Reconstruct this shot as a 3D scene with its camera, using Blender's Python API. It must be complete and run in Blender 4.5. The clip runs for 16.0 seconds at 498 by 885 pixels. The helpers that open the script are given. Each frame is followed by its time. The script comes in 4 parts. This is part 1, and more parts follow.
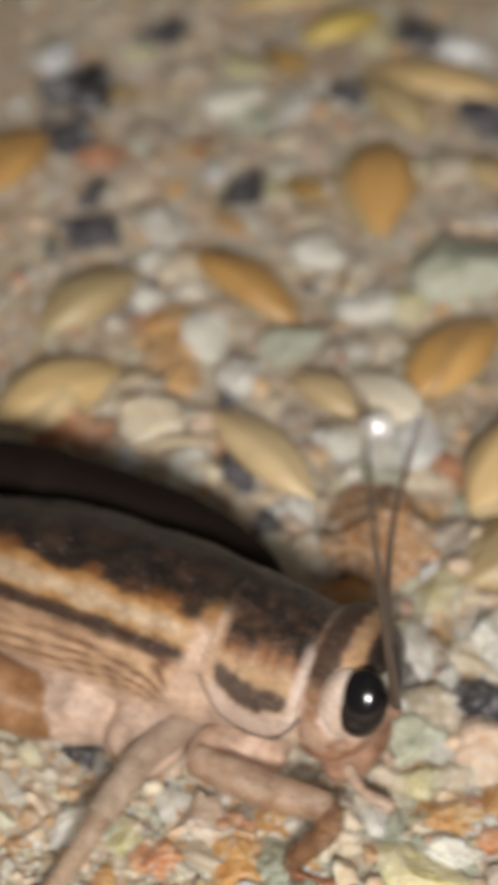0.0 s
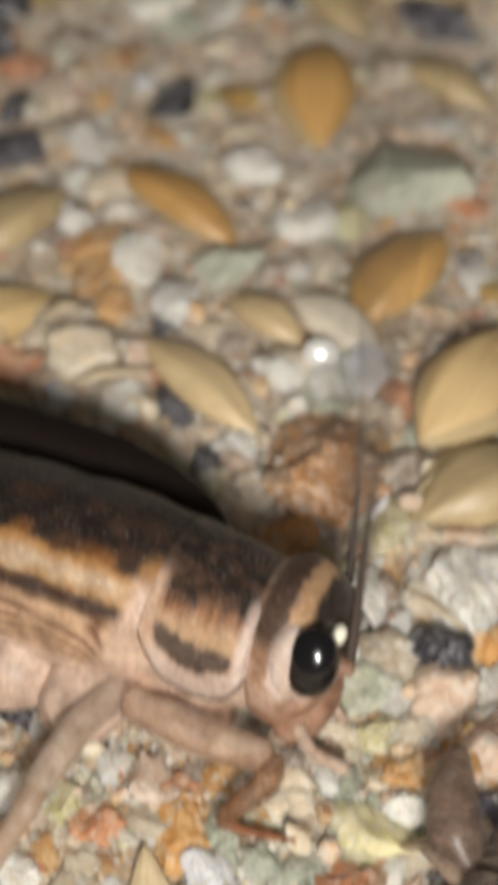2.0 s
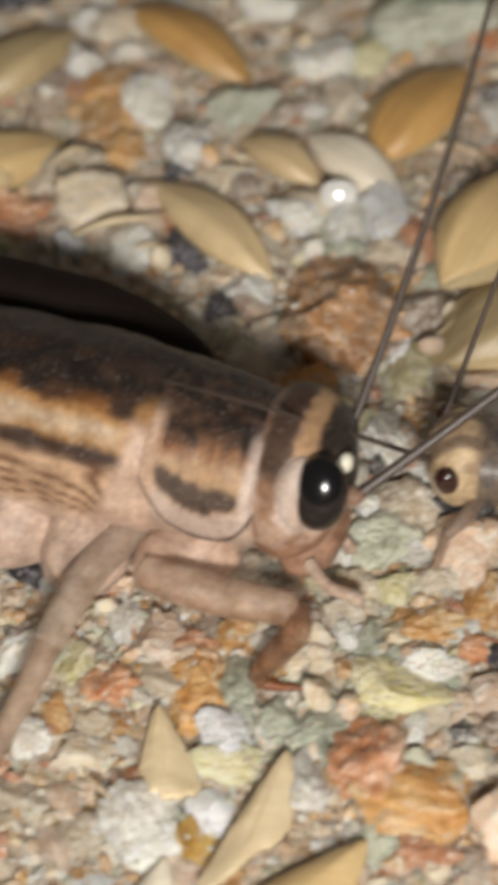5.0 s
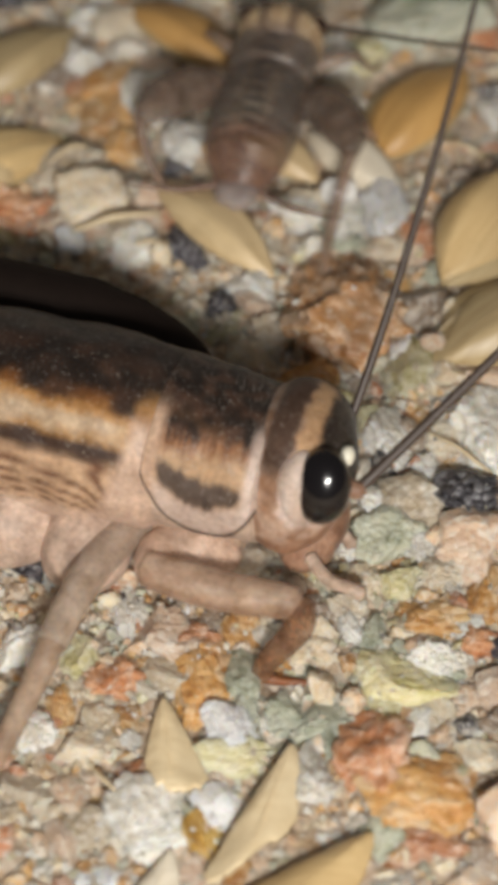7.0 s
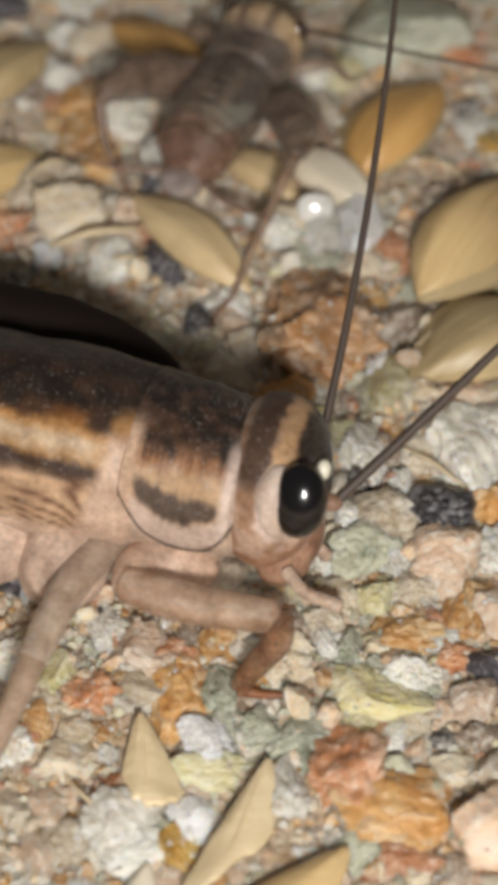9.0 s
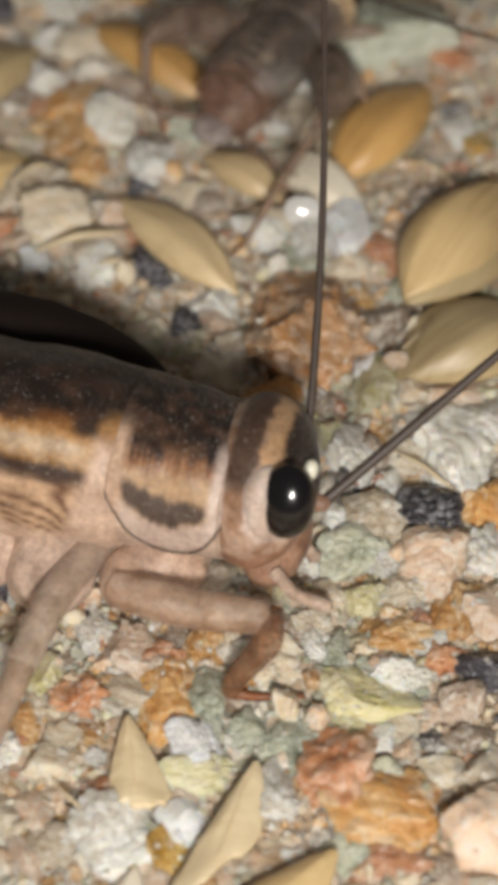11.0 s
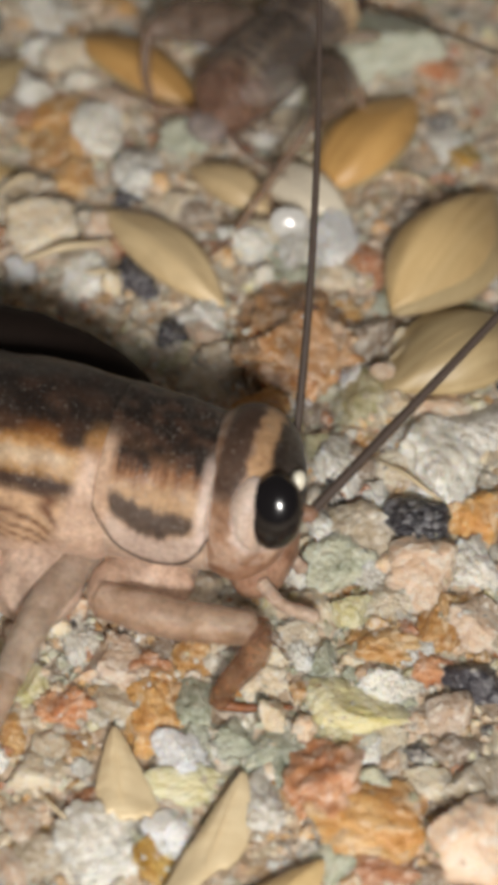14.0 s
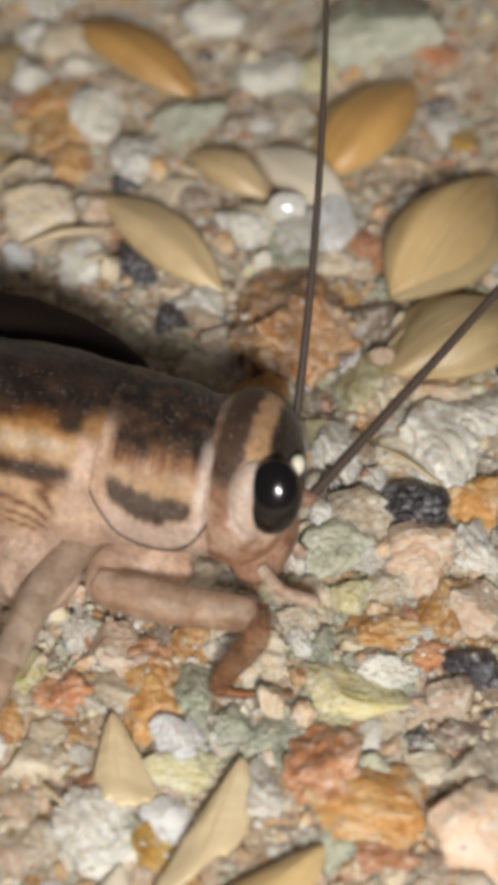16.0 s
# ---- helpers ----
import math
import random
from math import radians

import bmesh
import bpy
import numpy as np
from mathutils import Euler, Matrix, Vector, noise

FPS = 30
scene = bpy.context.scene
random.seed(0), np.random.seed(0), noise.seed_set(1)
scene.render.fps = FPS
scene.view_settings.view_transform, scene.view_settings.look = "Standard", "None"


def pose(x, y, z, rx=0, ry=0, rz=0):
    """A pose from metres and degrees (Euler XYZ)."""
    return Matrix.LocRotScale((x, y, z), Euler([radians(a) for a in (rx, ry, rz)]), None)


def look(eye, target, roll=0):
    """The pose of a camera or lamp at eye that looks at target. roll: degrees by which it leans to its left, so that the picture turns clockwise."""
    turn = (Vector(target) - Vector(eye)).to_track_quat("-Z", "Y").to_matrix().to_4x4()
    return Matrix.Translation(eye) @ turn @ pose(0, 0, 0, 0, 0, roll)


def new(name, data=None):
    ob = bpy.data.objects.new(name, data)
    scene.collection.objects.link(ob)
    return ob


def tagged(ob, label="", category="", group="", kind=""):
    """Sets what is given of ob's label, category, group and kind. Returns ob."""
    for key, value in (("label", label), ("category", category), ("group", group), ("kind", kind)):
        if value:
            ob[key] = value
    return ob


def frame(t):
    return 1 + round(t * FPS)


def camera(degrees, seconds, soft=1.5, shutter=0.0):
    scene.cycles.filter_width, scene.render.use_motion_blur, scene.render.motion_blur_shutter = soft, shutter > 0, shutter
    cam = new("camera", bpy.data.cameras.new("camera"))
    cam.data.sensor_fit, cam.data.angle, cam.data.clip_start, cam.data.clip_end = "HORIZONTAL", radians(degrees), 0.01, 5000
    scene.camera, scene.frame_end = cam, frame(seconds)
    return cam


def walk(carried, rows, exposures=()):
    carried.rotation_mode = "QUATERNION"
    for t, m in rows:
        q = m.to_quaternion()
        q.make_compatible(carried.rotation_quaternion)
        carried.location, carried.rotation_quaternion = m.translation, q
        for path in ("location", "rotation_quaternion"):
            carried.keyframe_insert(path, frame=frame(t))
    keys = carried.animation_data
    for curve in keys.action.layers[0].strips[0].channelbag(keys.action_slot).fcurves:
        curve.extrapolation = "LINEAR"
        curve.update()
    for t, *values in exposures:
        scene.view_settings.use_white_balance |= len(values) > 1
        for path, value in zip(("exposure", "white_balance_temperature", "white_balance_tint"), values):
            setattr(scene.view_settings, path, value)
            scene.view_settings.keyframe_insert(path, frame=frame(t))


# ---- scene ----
MM = 0.001

# camera and its path
cam = camera(10.0, 16.0, soft=6.8, shutter=0.9)
cam.data.dof.use_dof = True
cam.data.dof.focus_distance = 0.0752
cam.data.dof.aperture_fstop = 105.0
walk(cam, [
    (0, pose(-0.000437, -0.057403, 0.065642, 44.246, -0.683, 2.023)),
    (0.5, pose(0.000472, -0.056881, 0.065168, 44.032, -0.890, 1.497)),
    (1, pose(-0.000047, -0.055722, 0.065066, 43.824, -0.804, 1.322)),
    (1.5, pose(-0.000742, -0.053000, 0.064754, 43.209, -0.462, 1.233)),
    (2, pose(-0.000544, -0.052528, 0.063495, 41.524, -0.696, 0.205)),
    (2.5, pose(-0.000474, -0.051692, 0.062254, 39.484, -0.181, 0.913)),
    (3, pose(-0.000145, -0.051230, 0.062345, 38.709, 0.133, 0.710)),
    (3.5, pose(0.000639, -0.051538, 0.062198, 39.218, 0.260, 0.352)),
    (4, pose(-0.000170, -0.050939, 0.061021, 38.943, 0.689, 0.691)),
    (4.5, pose(0.000509, -0.050964, 0.060824, 38.794, 1.303, 0.799)),
    (5, pose(0.000974, -0.050948, 0.061437, 38.549, 1.084, 0.255)),
    (5.2, pose(0.001236, -0.051014, 0.061763, 38.586, 0.978, -0.141)),
    (7.3, pose(-0.000287, -0.051492, 0.061043, 39.003, 0.201, -0.213)),
    (7.5, pose(-0.000323, -0.051466, 0.061140, 39.046, 0.038, -0.406)),
    (8, pose(-0.000260, -0.051423, 0.061524, 38.973, -0.157, -0.398)),
    (10.3, pose(-0.000002, -0.051836, 0.061144, 39.428, 0.186, -0.511)),
    (10.5, pose(0.000069, -0.051837, 0.060966, 39.461, 0.122, -0.587)),
    (11, pose(0.000010, -0.051763, 0.061118, 39.418, 0.025, -0.632)),
    (11.5, pose(-0.000029, -0.051690, 0.061006, 39.381, -0.083, -0.708)),
    (12, pose(-0.000216, -0.051629, 0.060790, 39.256, -0.163, -0.621)),
    (12.5, pose(-0.000100, -0.051529, 0.060794, 39.220, 0.023, -0.482)),
    (13, pose(-0.000224, -0.051648, 0.060850, 39.393, -0.154, -0.605)),
    (13.5, pose(-0.000088, -0.051890, 0.061007, 39.680, -0.165, -0.759)),
    (14, pose(-0.000122, -0.051815, 0.060940, 39.756, -0.305, -0.808)),
    (14.5, pose(0.000058, -0.051605, 0.060786, 39.525, -0.153, -0.806)),
    (15, pose(0.000072, -0.051568, 0.060643, 39.394, -0.135, -0.778)),
    (15.5, pose(0.000070, -0.051678, 0.060827, 39.417, -0.083, -0.803)),
    (16, pose(0.000100, -0.051876, 0.060371, 39.765, -0.056, -0.892)),
], exposures=[(0, -0.68), (1.5, -0.66), (2.5, -0.58), (4, -0.74), (8, -0.80), (16, -0.80)])

# a small torch beside the camera, and the dim light of the room
world = bpy.data.worlds.new("room_light")
scene.world = world
world.use_nodes = True
world.node_tree.nodes["Background"].inputs[0].default_value = (1.0, 0.93, 0.85, 1)
world.node_tree.nodes["Background"].inputs[1].default_value = 0.15

torch = bpy.data.lights.new("torch", "AREA")
torch.shape, torch.size, torch.energy = "DISK", 0.017, 0.178
torch.color = (1.0, 0.958, 0.905)
new("torch", torch).matrix_world = look((0.005, -0.079, 0.061), (0.0, 0.0, 0.0))


# ---- materials ----
def material(name):
    m = bpy.data.materials.new(name)
    m.use_nodes = True
    return m, m.node_tree, m.node_tree.nodes["Principled BSDF"]


def add(nt, kind, **values):
    n = nt.nodes.new(kind)
    for key, value in values.items():
        n.inputs[key].default_value = value
    return n


def ramp(nt, fac, stops):
    n = nt.nodes.new("ShaderNodeValToRGB")
    while len(n.color_ramp.elements) < len(stops):
        n.color_ramp.elements.new(0.5)
    for e, (at, c) in zip(n.color_ramp.elements, stops):
        e.position, e.color = at, (*c, 1)
    nt.links.new(fac, n.inputs[0])
    return n.outputs[0]


def mix(nt, fac, a, b, blend="MIX"):
    n = nt.nodes.new("ShaderNodeMix")
    n.data_type, n.blend_type = "RGBA", blend
    for sock, value in ((n.inputs[0], fac), (n.inputs[6], a), (n.inputs[7], b)):
        if isinstance(value, bpy.types.NodeSocket):
            nt.links.new(value, sock)
        else:
            sock.default_value = value if isinstance(value, (int, float)) else (*value, 1)
    return n.outputs[2]


def noise_at(nt, scale, detail=4.0, rough=0.6, shift=None):
    """Noise in object space; scale is in features per metre."""
    co = nt.nodes.new("ShaderNodeTexCoord").outputs["Object"]
    if shift is not None:
        v = nt.nodes.new("ShaderNodeVectorMath")
        v.operation = "ADD"
        nt.links.new(co, v.inputs[0])
        nt.links.new(shift, v.inputs[1])
        co = v.outputs[0]
    n = add(nt, "ShaderNodeTexNoise", Scale=scale, Detail=detail, Roughness=rough)
    nt.links.new(co, n.inputs["Vector"])
    return n.outputs[0]


def bump(nt, bsdf, height, strength, distance):
    b = add(nt, "ShaderNodeBump", Strength=strength, Distance=distance)
    nt.links.new(height, b.inputs["Height"])
    nt.links.new(b.outputs[0], bsdf.inputs["Normal"])
    nt.links.new(b.outputs[0], bsdf.inputs["Coat Normal"])


def stone_material(name, dark, mid, light, rough=0.52, speck=(0.75, 0.7, 0.62), speck_at=0.6, island=False):
    """Broken mineral: two scales of mottling, pale crust in patches, gritty relief; every stone a little different."""
    m, nt, p = material(name)
    if island:
        rnd = nt.nodes.new("ShaderNodeNewGeometry").outputs["Random Per Island"]
    else:
        rnd = nt.nodes.new("ShaderNodeObjectInfo").outputs["Random"]
    fine = 1.4 if island else 2.0
    n1 = noise_at(nt, 900 * fine, 3, 0.55, rnd)
    n2 = noise_at(nt, 4600 * fine, 5, 0.72, rnd)
    base = ramp(nt, n1, [(0.3, dark), (0.5, mid), (0.72, light)])
    tone = ramp(nt, rnd, [(0.0, (0.72, 0.70, 0.68)), (0.5, (1.0, 1.0, 1.0)), (1.0, (1.22, 1.2, 1.16))])
    base = mix(nt, 1.0, base, tone, "MULTIPLY")
    n3 = noise_at(nt, 1900 * fine, 4, 0.65, rnd)
    base = mix(nt, ramp(nt, n3, [(0.5, (0, 0, 0)), (0.68, (0.55, 0.55, 0.55))]), base, tuple(0.5 * a + 0.5 * b for a, b in zip(speck, light)))
    crust = ramp(nt, n2, [(speck_at - 0.06, (0, 0, 0)), (speck_at + 0.08, (1, 1, 1))])
    base = mix(nt, crust, base, speck)
    co = nt.nodes.new("ShaderNodeTexCoord").outputs["Object"]
    grains = add(nt, "ShaderNodeTexVoronoi", Scale=4200.0 * fine)
    nt.links.new(co, grains.inputs["Vector"])
    base = mix(nt, ramp(nt, grains.outputs["Color"], [(0.62, (0, 0, 0)), (0.8, (0.55, 0.55, 0.55))]), base, speck)
    nt.links.new(base, p.inputs["Base Color"])
    nt.links.new(ramp(nt, n2, [(0.35, (max(0.12, rough - 0.28),) * 3), (0.65, (rough + 0.14,) * 3)]), p.inputs["Roughness"])
    p.inputs["Specular IOR Level"].default_value = 0.5
    p.inputs["Subsurface Weight"].default_value = 0.5
    p.inputs["Subsurface Radius"].default_value = (0.00045, 0.00035, 0.00025)
    p.inputs["Subsurface Scale"].default_value = 1.0
    p.inputs["Coat Weight"].default_value = 0.3
    p.inputs["Coat Roughness"].default_value = 0.16
    both = nt.nodes.new("ShaderNodeMath")
    both.operation = "SUBTRACT"
    nt.links.new(n2, both.inputs[0])
    nt.links.new(grains.outputs["Distance"], both.inputs[1])
    bump(nt, p, both.outputs[0], 0.6, 0.00016)
    return m


STONE = {
    "quartz": stone_material("quartz", (0.62, 0.575, 0.48), (0.77, 0.73, 0.64), (0.86, 0.83, 0.76), 0.26, (0.87, 0.85, 0.81)),
    "white": stone_material("white_stone", (0.8, 0.79, 0.77), (0.86, 0.85, 0.84), (0.88, 0.87, 0.86), 0.4, (0.9, 0.9, 0.9)),
    "cream": stone_material("cream_stone", (0.5, 0.4, 0.27), (0.65, 0.54, 0.39), (0.74, 0.66, 0.52)),
    "orange": stone_material("orange_stone", (0.46, 0.21, 0.065), (0.62, 0.33, 0.11), (0.7, 0.46, 0.22), 0.42, (0.74, 0.6, 0.42), 0.64),
    "brick": stone_material("brick_red_stone", (0.42, 0.15, 0.06), (0.57, 0.26, 0.12), (0.66, 0.38, 0.22), 0.42, (0.74, 0.56, 0.44), 0.6),
    "lumpy": stone_material("rust_stone", (0.46, 0.2, 0.075), (0.62, 0.32, 0.13), (0.7, 0.45, 0.27), 0.42, (0.78, 0.62, 0.48), 0.58),
    "green": stone_material("grey_green_stone", (0.24, 0.26, 0.18), (0.42, 0.43, 0.32), (0.57, 0.56, 0.45), 0.5, (0.6, 0.62, 0.52), 0.58),
    "black": stone_material("dark_stone", (0.02, 0.018, 0.022), (0.055, 0.05, 0.06), (0.12, 0.11, 0.12), 0.3, (0.4, 0.39, 0.4), 0.7),
    "yellow": stone_material("yellow_stone", (0.5, 0.45, 0.2), (0.66, 0.6, 0.34), (0.74, 0.7, 0.48), 0.38, (0.78, 0.74, 0.6), 0.64),
    "brown": stone_material("brown_stone", (0.18, 0.13, 0.09), (0.3, 0.22, 0.16), (0.42, 0.33, 0.25)),
    "pink": stone_material("pinkish_stone", (0.54, 0.36, 0.24), (0.68, 0.5, 0.36), (0.76, 0.62, 0.5)),
    "amber": stone_material("amber_stone", (0.3, 0.16, 0.03), (0.46, 0.27, 0.06), (0.6, 0.42, 0.14), 0.3, (0.7, 0.55, 0.3), 0.7),
}
WORDS = {"quartz": "pale grey translucent quartz chip", "white": "bright white stone chip", "cream": "cream-coloured gravel stone",
         "orange": "orange-brown gravel stone", "brick": "brick-red crusted gravel stone", "lumpy": "lumpy rust-brown stone", "green": "grey-green gravel stone",
         "black": "shiny black gravel stone", "yellow": "pale yellow gravel stone", "brown": "dull brown gravel stone",
         "pink": "pinkish tan gravel stone", "amber": "amber-brown gravel stone"}


def sand_material():
    """Fine sand and grit: a mosaic of cream, pink, white, brown and greenish grains."""
    m, nt, p = material("sand_bed")
    co = nt.nodes.new("ShaderNodeTexCoord").outputs["Object"]
    grains = add(nt, "ShaderNodeTexVoronoi", Scale=2700.0)
    nt.links.new(co, grains.inputs["Vector"])
    tone = nt.nodes.new("ShaderNodeSeparateColor")
    nt.links.new(grains.outputs["Color"], tone.inputs[0])
    n1, n2 = noise_at(nt, 350, 4), noise_at(nt, 5200, 6, 0.7)
    c = ramp(nt, tone.outputs[0], [(0.04, (0.36, 0.25, 0.16)), (0.25, (0.64, 0.5, 0.35)), (0.45, (0.68, 0.49, 0.34)),
                                   (0.65, (0.76, 0.7, 0.6)), (0.82, (0.6, 0.36, 0.17)), (0.96, (0.48, 0.47, 0.35))])
    c = mix(nt, 0.3, c, ramp(nt, n1, [(0.3, (0.48, 0.37, 0.25)), (0.7, (0.66, 0.58, 0.46))]))
    c = mix(nt, ramp(nt, n2, [(0.52, (0, 0, 0)), (0.7, (0.7, 0.7, 0.7))]), c, (0.76, 0.68, 0.56))
    nt.links.new(c, p.inputs["Base Color"])
    p.inputs["Roughness"].default_value = 0.6
    height = nt.nodes.new("ShaderNodeMath")
    height.operation = "SUBTRACT"
    nt.links.new(n2, height.inputs[0])
    nt.links.new(grains.outputs["Distance"], height.inputs[1])
    bump(nt, p, height.outputs[0], 0.8, 0.00018)
    return m


def husk_material(name, dark, light):
    """Seed husk: long veins, a faint sheen."""
    m, nt, p = material(name)
    co = nt.nodes.new("ShaderNodeTexCoord").outputs["Generated"]
    sq = add(nt, "ShaderNodeMapping", Scale=(1.2, 9, 1.0))
    nt.links.new(co, sq.inputs["Vector"])
    veins = add(nt, "ShaderNodeTexNoise", Scale=1.4, Detail=5.0, Roughness=0.6)
    nt.links.new(sq.outputs[0], veins.inputs["Vector"])
    n1 = noise_at(nt, 500, 4)
    dark = tuple(0.62 * a + 0.38 * b for a, b in zip(dark, light))
    c = ramp(nt, veins.outputs[0], [(0.3, dark), (0.66, light)])
    c = mix(nt, ramp(nt, n1, [(0.55, (0, 0, 0)), (0.75, (0.5, 0.5, 0.5))]), c, tuple(v * 0.55 for v in dark))
    rnd = nt.nodes.new("ShaderNodeObjectInfo").outputs["Random"]
    c = mix(nt, 1.0, c, ramp(nt, rnd, [(0, (0.88, 0.86, 0.84)), (1, (1.1, 1.1, 1.08))]), "MULTIPLY")
    nt.links.new(c, p.inputs["Base Color"])
    p.inputs["Roughness"].default_value = 0.42
    bump(nt, p, veins.outputs[0], 0.18, 0.0001)
    return m


HUSK = {"pale": husk_material("pale_husk", (0.54, 0.39, 0.2), (0.72, 0.56, 0.33)),
        "tan": husk_material("tan_husk", (0.5, 0.33, 0.14), (0.67, 0.49, 0.25)),
        "orange": husk_material("orange_husk", (0.44, 0.23, 0.07), (0.6, 0.36, 0.13)),
        "dull": husk_material("dull_husk", (0.33, 0.23, 0.11), (0.5, 0.39, 0.22)),
        "amber": husk_material("amber_husk", (0.44, 0.3, 0.06), (0.66, 0.5, 0.16)),
        "straw": husk_material("straw_husk", (0.66, 0.5, 0.28), (0.84, 0.7, 0.46)),
        "white": husk_material("bleached_husk", (0.62, 0.52, 0.38), (0.8, 0.73, 0.6))}


def cuticle_material(name, rough=0.5, clear=0.06, sss=0.15, see_through=0.0):
    """Insect skin: its markings come with the mesh, fine pores and hairs-like grain from noise."""
    m, nt, p = material(name)
    a = nt.nodes.new("ShaderNodeAttribute")
    a.attribute_name = "marking"
    n = noise_at(nt, 7000, 4, 0.65)
    n1 = noise_at(nt, 1500, 3, 0.6)
    c = mix(nt, 1.0, a.outputs["Color"], ramp(nt, n, [(0.3, (0.74, 0.72, 0.7)), (0.7, (1.17, 1.16, 1.15))]), "MULTIPLY")
    c = mix(nt, 1.0, c, ramp(nt, n1, [(0.3, (0.72, 0.68, 0.66)), (0.7, (1.16, 1.17, 1.18))]), "MULTIPLY")
    dust = noise_at(nt, 11000, 2, 0.5)
    c = mix(nt, ramp(nt, dust, [(0.6, (0, 0, 0)), (0.78, (0.4, 0.4, 0.4))]), c, (0.5, 0.46, 0.41))
    nt.links.new(c, p.inputs["Base Color"])
    nt.links.new(ramp(nt, n, [(0.3, (rough - 0.1,) * 3), (0.7, (rough + 0.15,) * 3)]), p.inputs["Roughness"])
    p.inputs["Specular IOR Level"].default_value = 0.235
    p.inputs["Coat Weight"].default_value = clear
    p.inputs["Coat Roughness"].default_value = 0.25
    p.inputs["Sheen Weight"].default_value = 0.06
    p.inputs["Sheen Roughness"].default_value = 0.35
    p.inputs["Subsurface Weight"].default_value = sss
    p.inputs["Subsurface Radius"].default_value = (0.0006, 0.0003, 0.00015)
    p.inputs["Subsurface Scale"].default_value = 1.0
    if see_through:
        p.inputs["Alpha"].default_value = 1 - see_through
    bump(nt, p, n, 0.22, 0.00005)
    return m


def plain(name, color, rough, coat=0.0):
    m, nt, p = material(name)
    n = noise_at(nt, 3000, 3)
    nt.links.new(mix(nt, n, tuple(c * 0.8 for c in color), tuple(min(1, c * 1.15) for c in color)), p.inputs["Base Color"])
    p.inputs["Roughness"].default_value = rough
    p.inputs["Coat Weight"].default_value = coat
    p.inputs["Coat Roughness"].default_value = 0.06
    return m


skin = cuticle_material("cricket_cuticle")
thin_skin = cuticle_material("thin_cuticle", 0.48, 0.1, 0.2, see_through=0.42)
nymph_skin = cuticle_material("nymph_cuticle", 0.36, 0.25, 0.15, see_through=0.4)
sand = sand_material()
# dull near-black for the wing fold and the cast shadow it stands in for
shadow_film = plain("shadow_film", (0.014, 0.009, 0.007), 0.62)
shadow_film.node_tree.nodes["Principled BSDF"].inputs["Specular IOR Level"].default_value = 0.14
eye_black = plain("compound_eye", (0.006, 0.005, 0.006), 0.2, 0.35)
eye_red = plain("nymph_eye", (0.035, 0.012, 0.008), 0.16, 1.0)
feeler_dark = plain("antenna_brown", (0.07, 0.05, 0.04), 0.4)
pale_hair = plain("pale_hair", (0.3, 0.26, 0.22), 0.35)
straw = plain("straw_splinter", (0.62, 0.5, 0.32), 0.5)


# ---- building helpers (all measures in millimetres) ----
def part(name, bm, mat, parent=None, label="", smooth=True, paint=None):
    """Links a bmesh, in millimetres, as one mesh object."""
    me = bpy.data.meshes.new(name)
    if paint:
        colors = [(*paint(v.co.x, v.co.y, v.co.z), 1.0) for v in bm.verts]
    for v in bm.verts:
        v.co *= MM
    bmesh.ops.recalc_face_normals(bm, faces=bm.faces)
    bm.to_mesh(me)
    bm.free()
    if paint:
        at = me.color_attributes.new("marking", "FLOAT_COLOR", "POINT")
        at.data.foreach_set("color", np.array(colors, dtype=np.float32).ravel())
    me.polygons.foreach_set("use_smooth", [smooth] * len(me.polygons))
    me.materials.append(mat)
    ob = new(name, me)
    if parent:
        ob.parent = parent
    if label:
        ob["label"] = label
    return ob


def place(x, y, z, rx=0, ry=0, rz=0):
    return pose(x * MM, y * MM, z * MM, rx, ry, rz)


def lump(u, v, w, seed=0.0):
    return noise.noise(Vector((u + seed * 7.3, v - seed * 3.1, w + seed * 1.7)))


def rings(bm, sections, around=48, cap=True):
    """A skin over rings of points; each section is a list of (x, y, z)."""
    loops = [[bm.verts.new(p) for p in s] for s in sections]
    n = len(loops[0])
    for a, b in zip(loops, loops[1:]):
        for i in range(n):
            bm.faces.new((a[i], a[(i + 1) % n], b[(i + 1) % n], b[i]))
    if cap:
        for loop in (loops[0], loops[-1]):
            c = bm.verts.new(sum((v.co for v in loop), Vector()) / n)
            for i in range(n):
                bm.faces.new((loop[i], loop[(i + 1) % n], c))
    return bm


def body_of(profile, steps=60, around=64, rough=0.02, seed=0.0):
    """A body along x: profile rows are (x, y half width, z half height, z centre, squareness)."""
    xs = [r[0] for r in profile]
    sections = []
    for k in range(steps + 1):
        x = xs[0] + (xs[-1] - xs[0]) * k / steps
        a, b, zc, sq = (float(np.interp(x, xs, [r[i] for r in profile])) for i in (1, 2, 3, 4))
        ring = []
        for i in range(around):
            th = 2 * math.pi * i / around
            s, c = math.sin(th), math.cos(th)
            e = 2.0 / sq
            y, z = -a * math.copysign(abs(s) ** e, s), b * math.copysign(abs(c) ** e, c)
            f = 1 + rough * lump(x * 1.3, y * 1.1, z * 1.1, seed)
            ring.append((x, y * f, zc + z * f))
        sections.append(ring)
    return rings(bmesh.new(), sections)


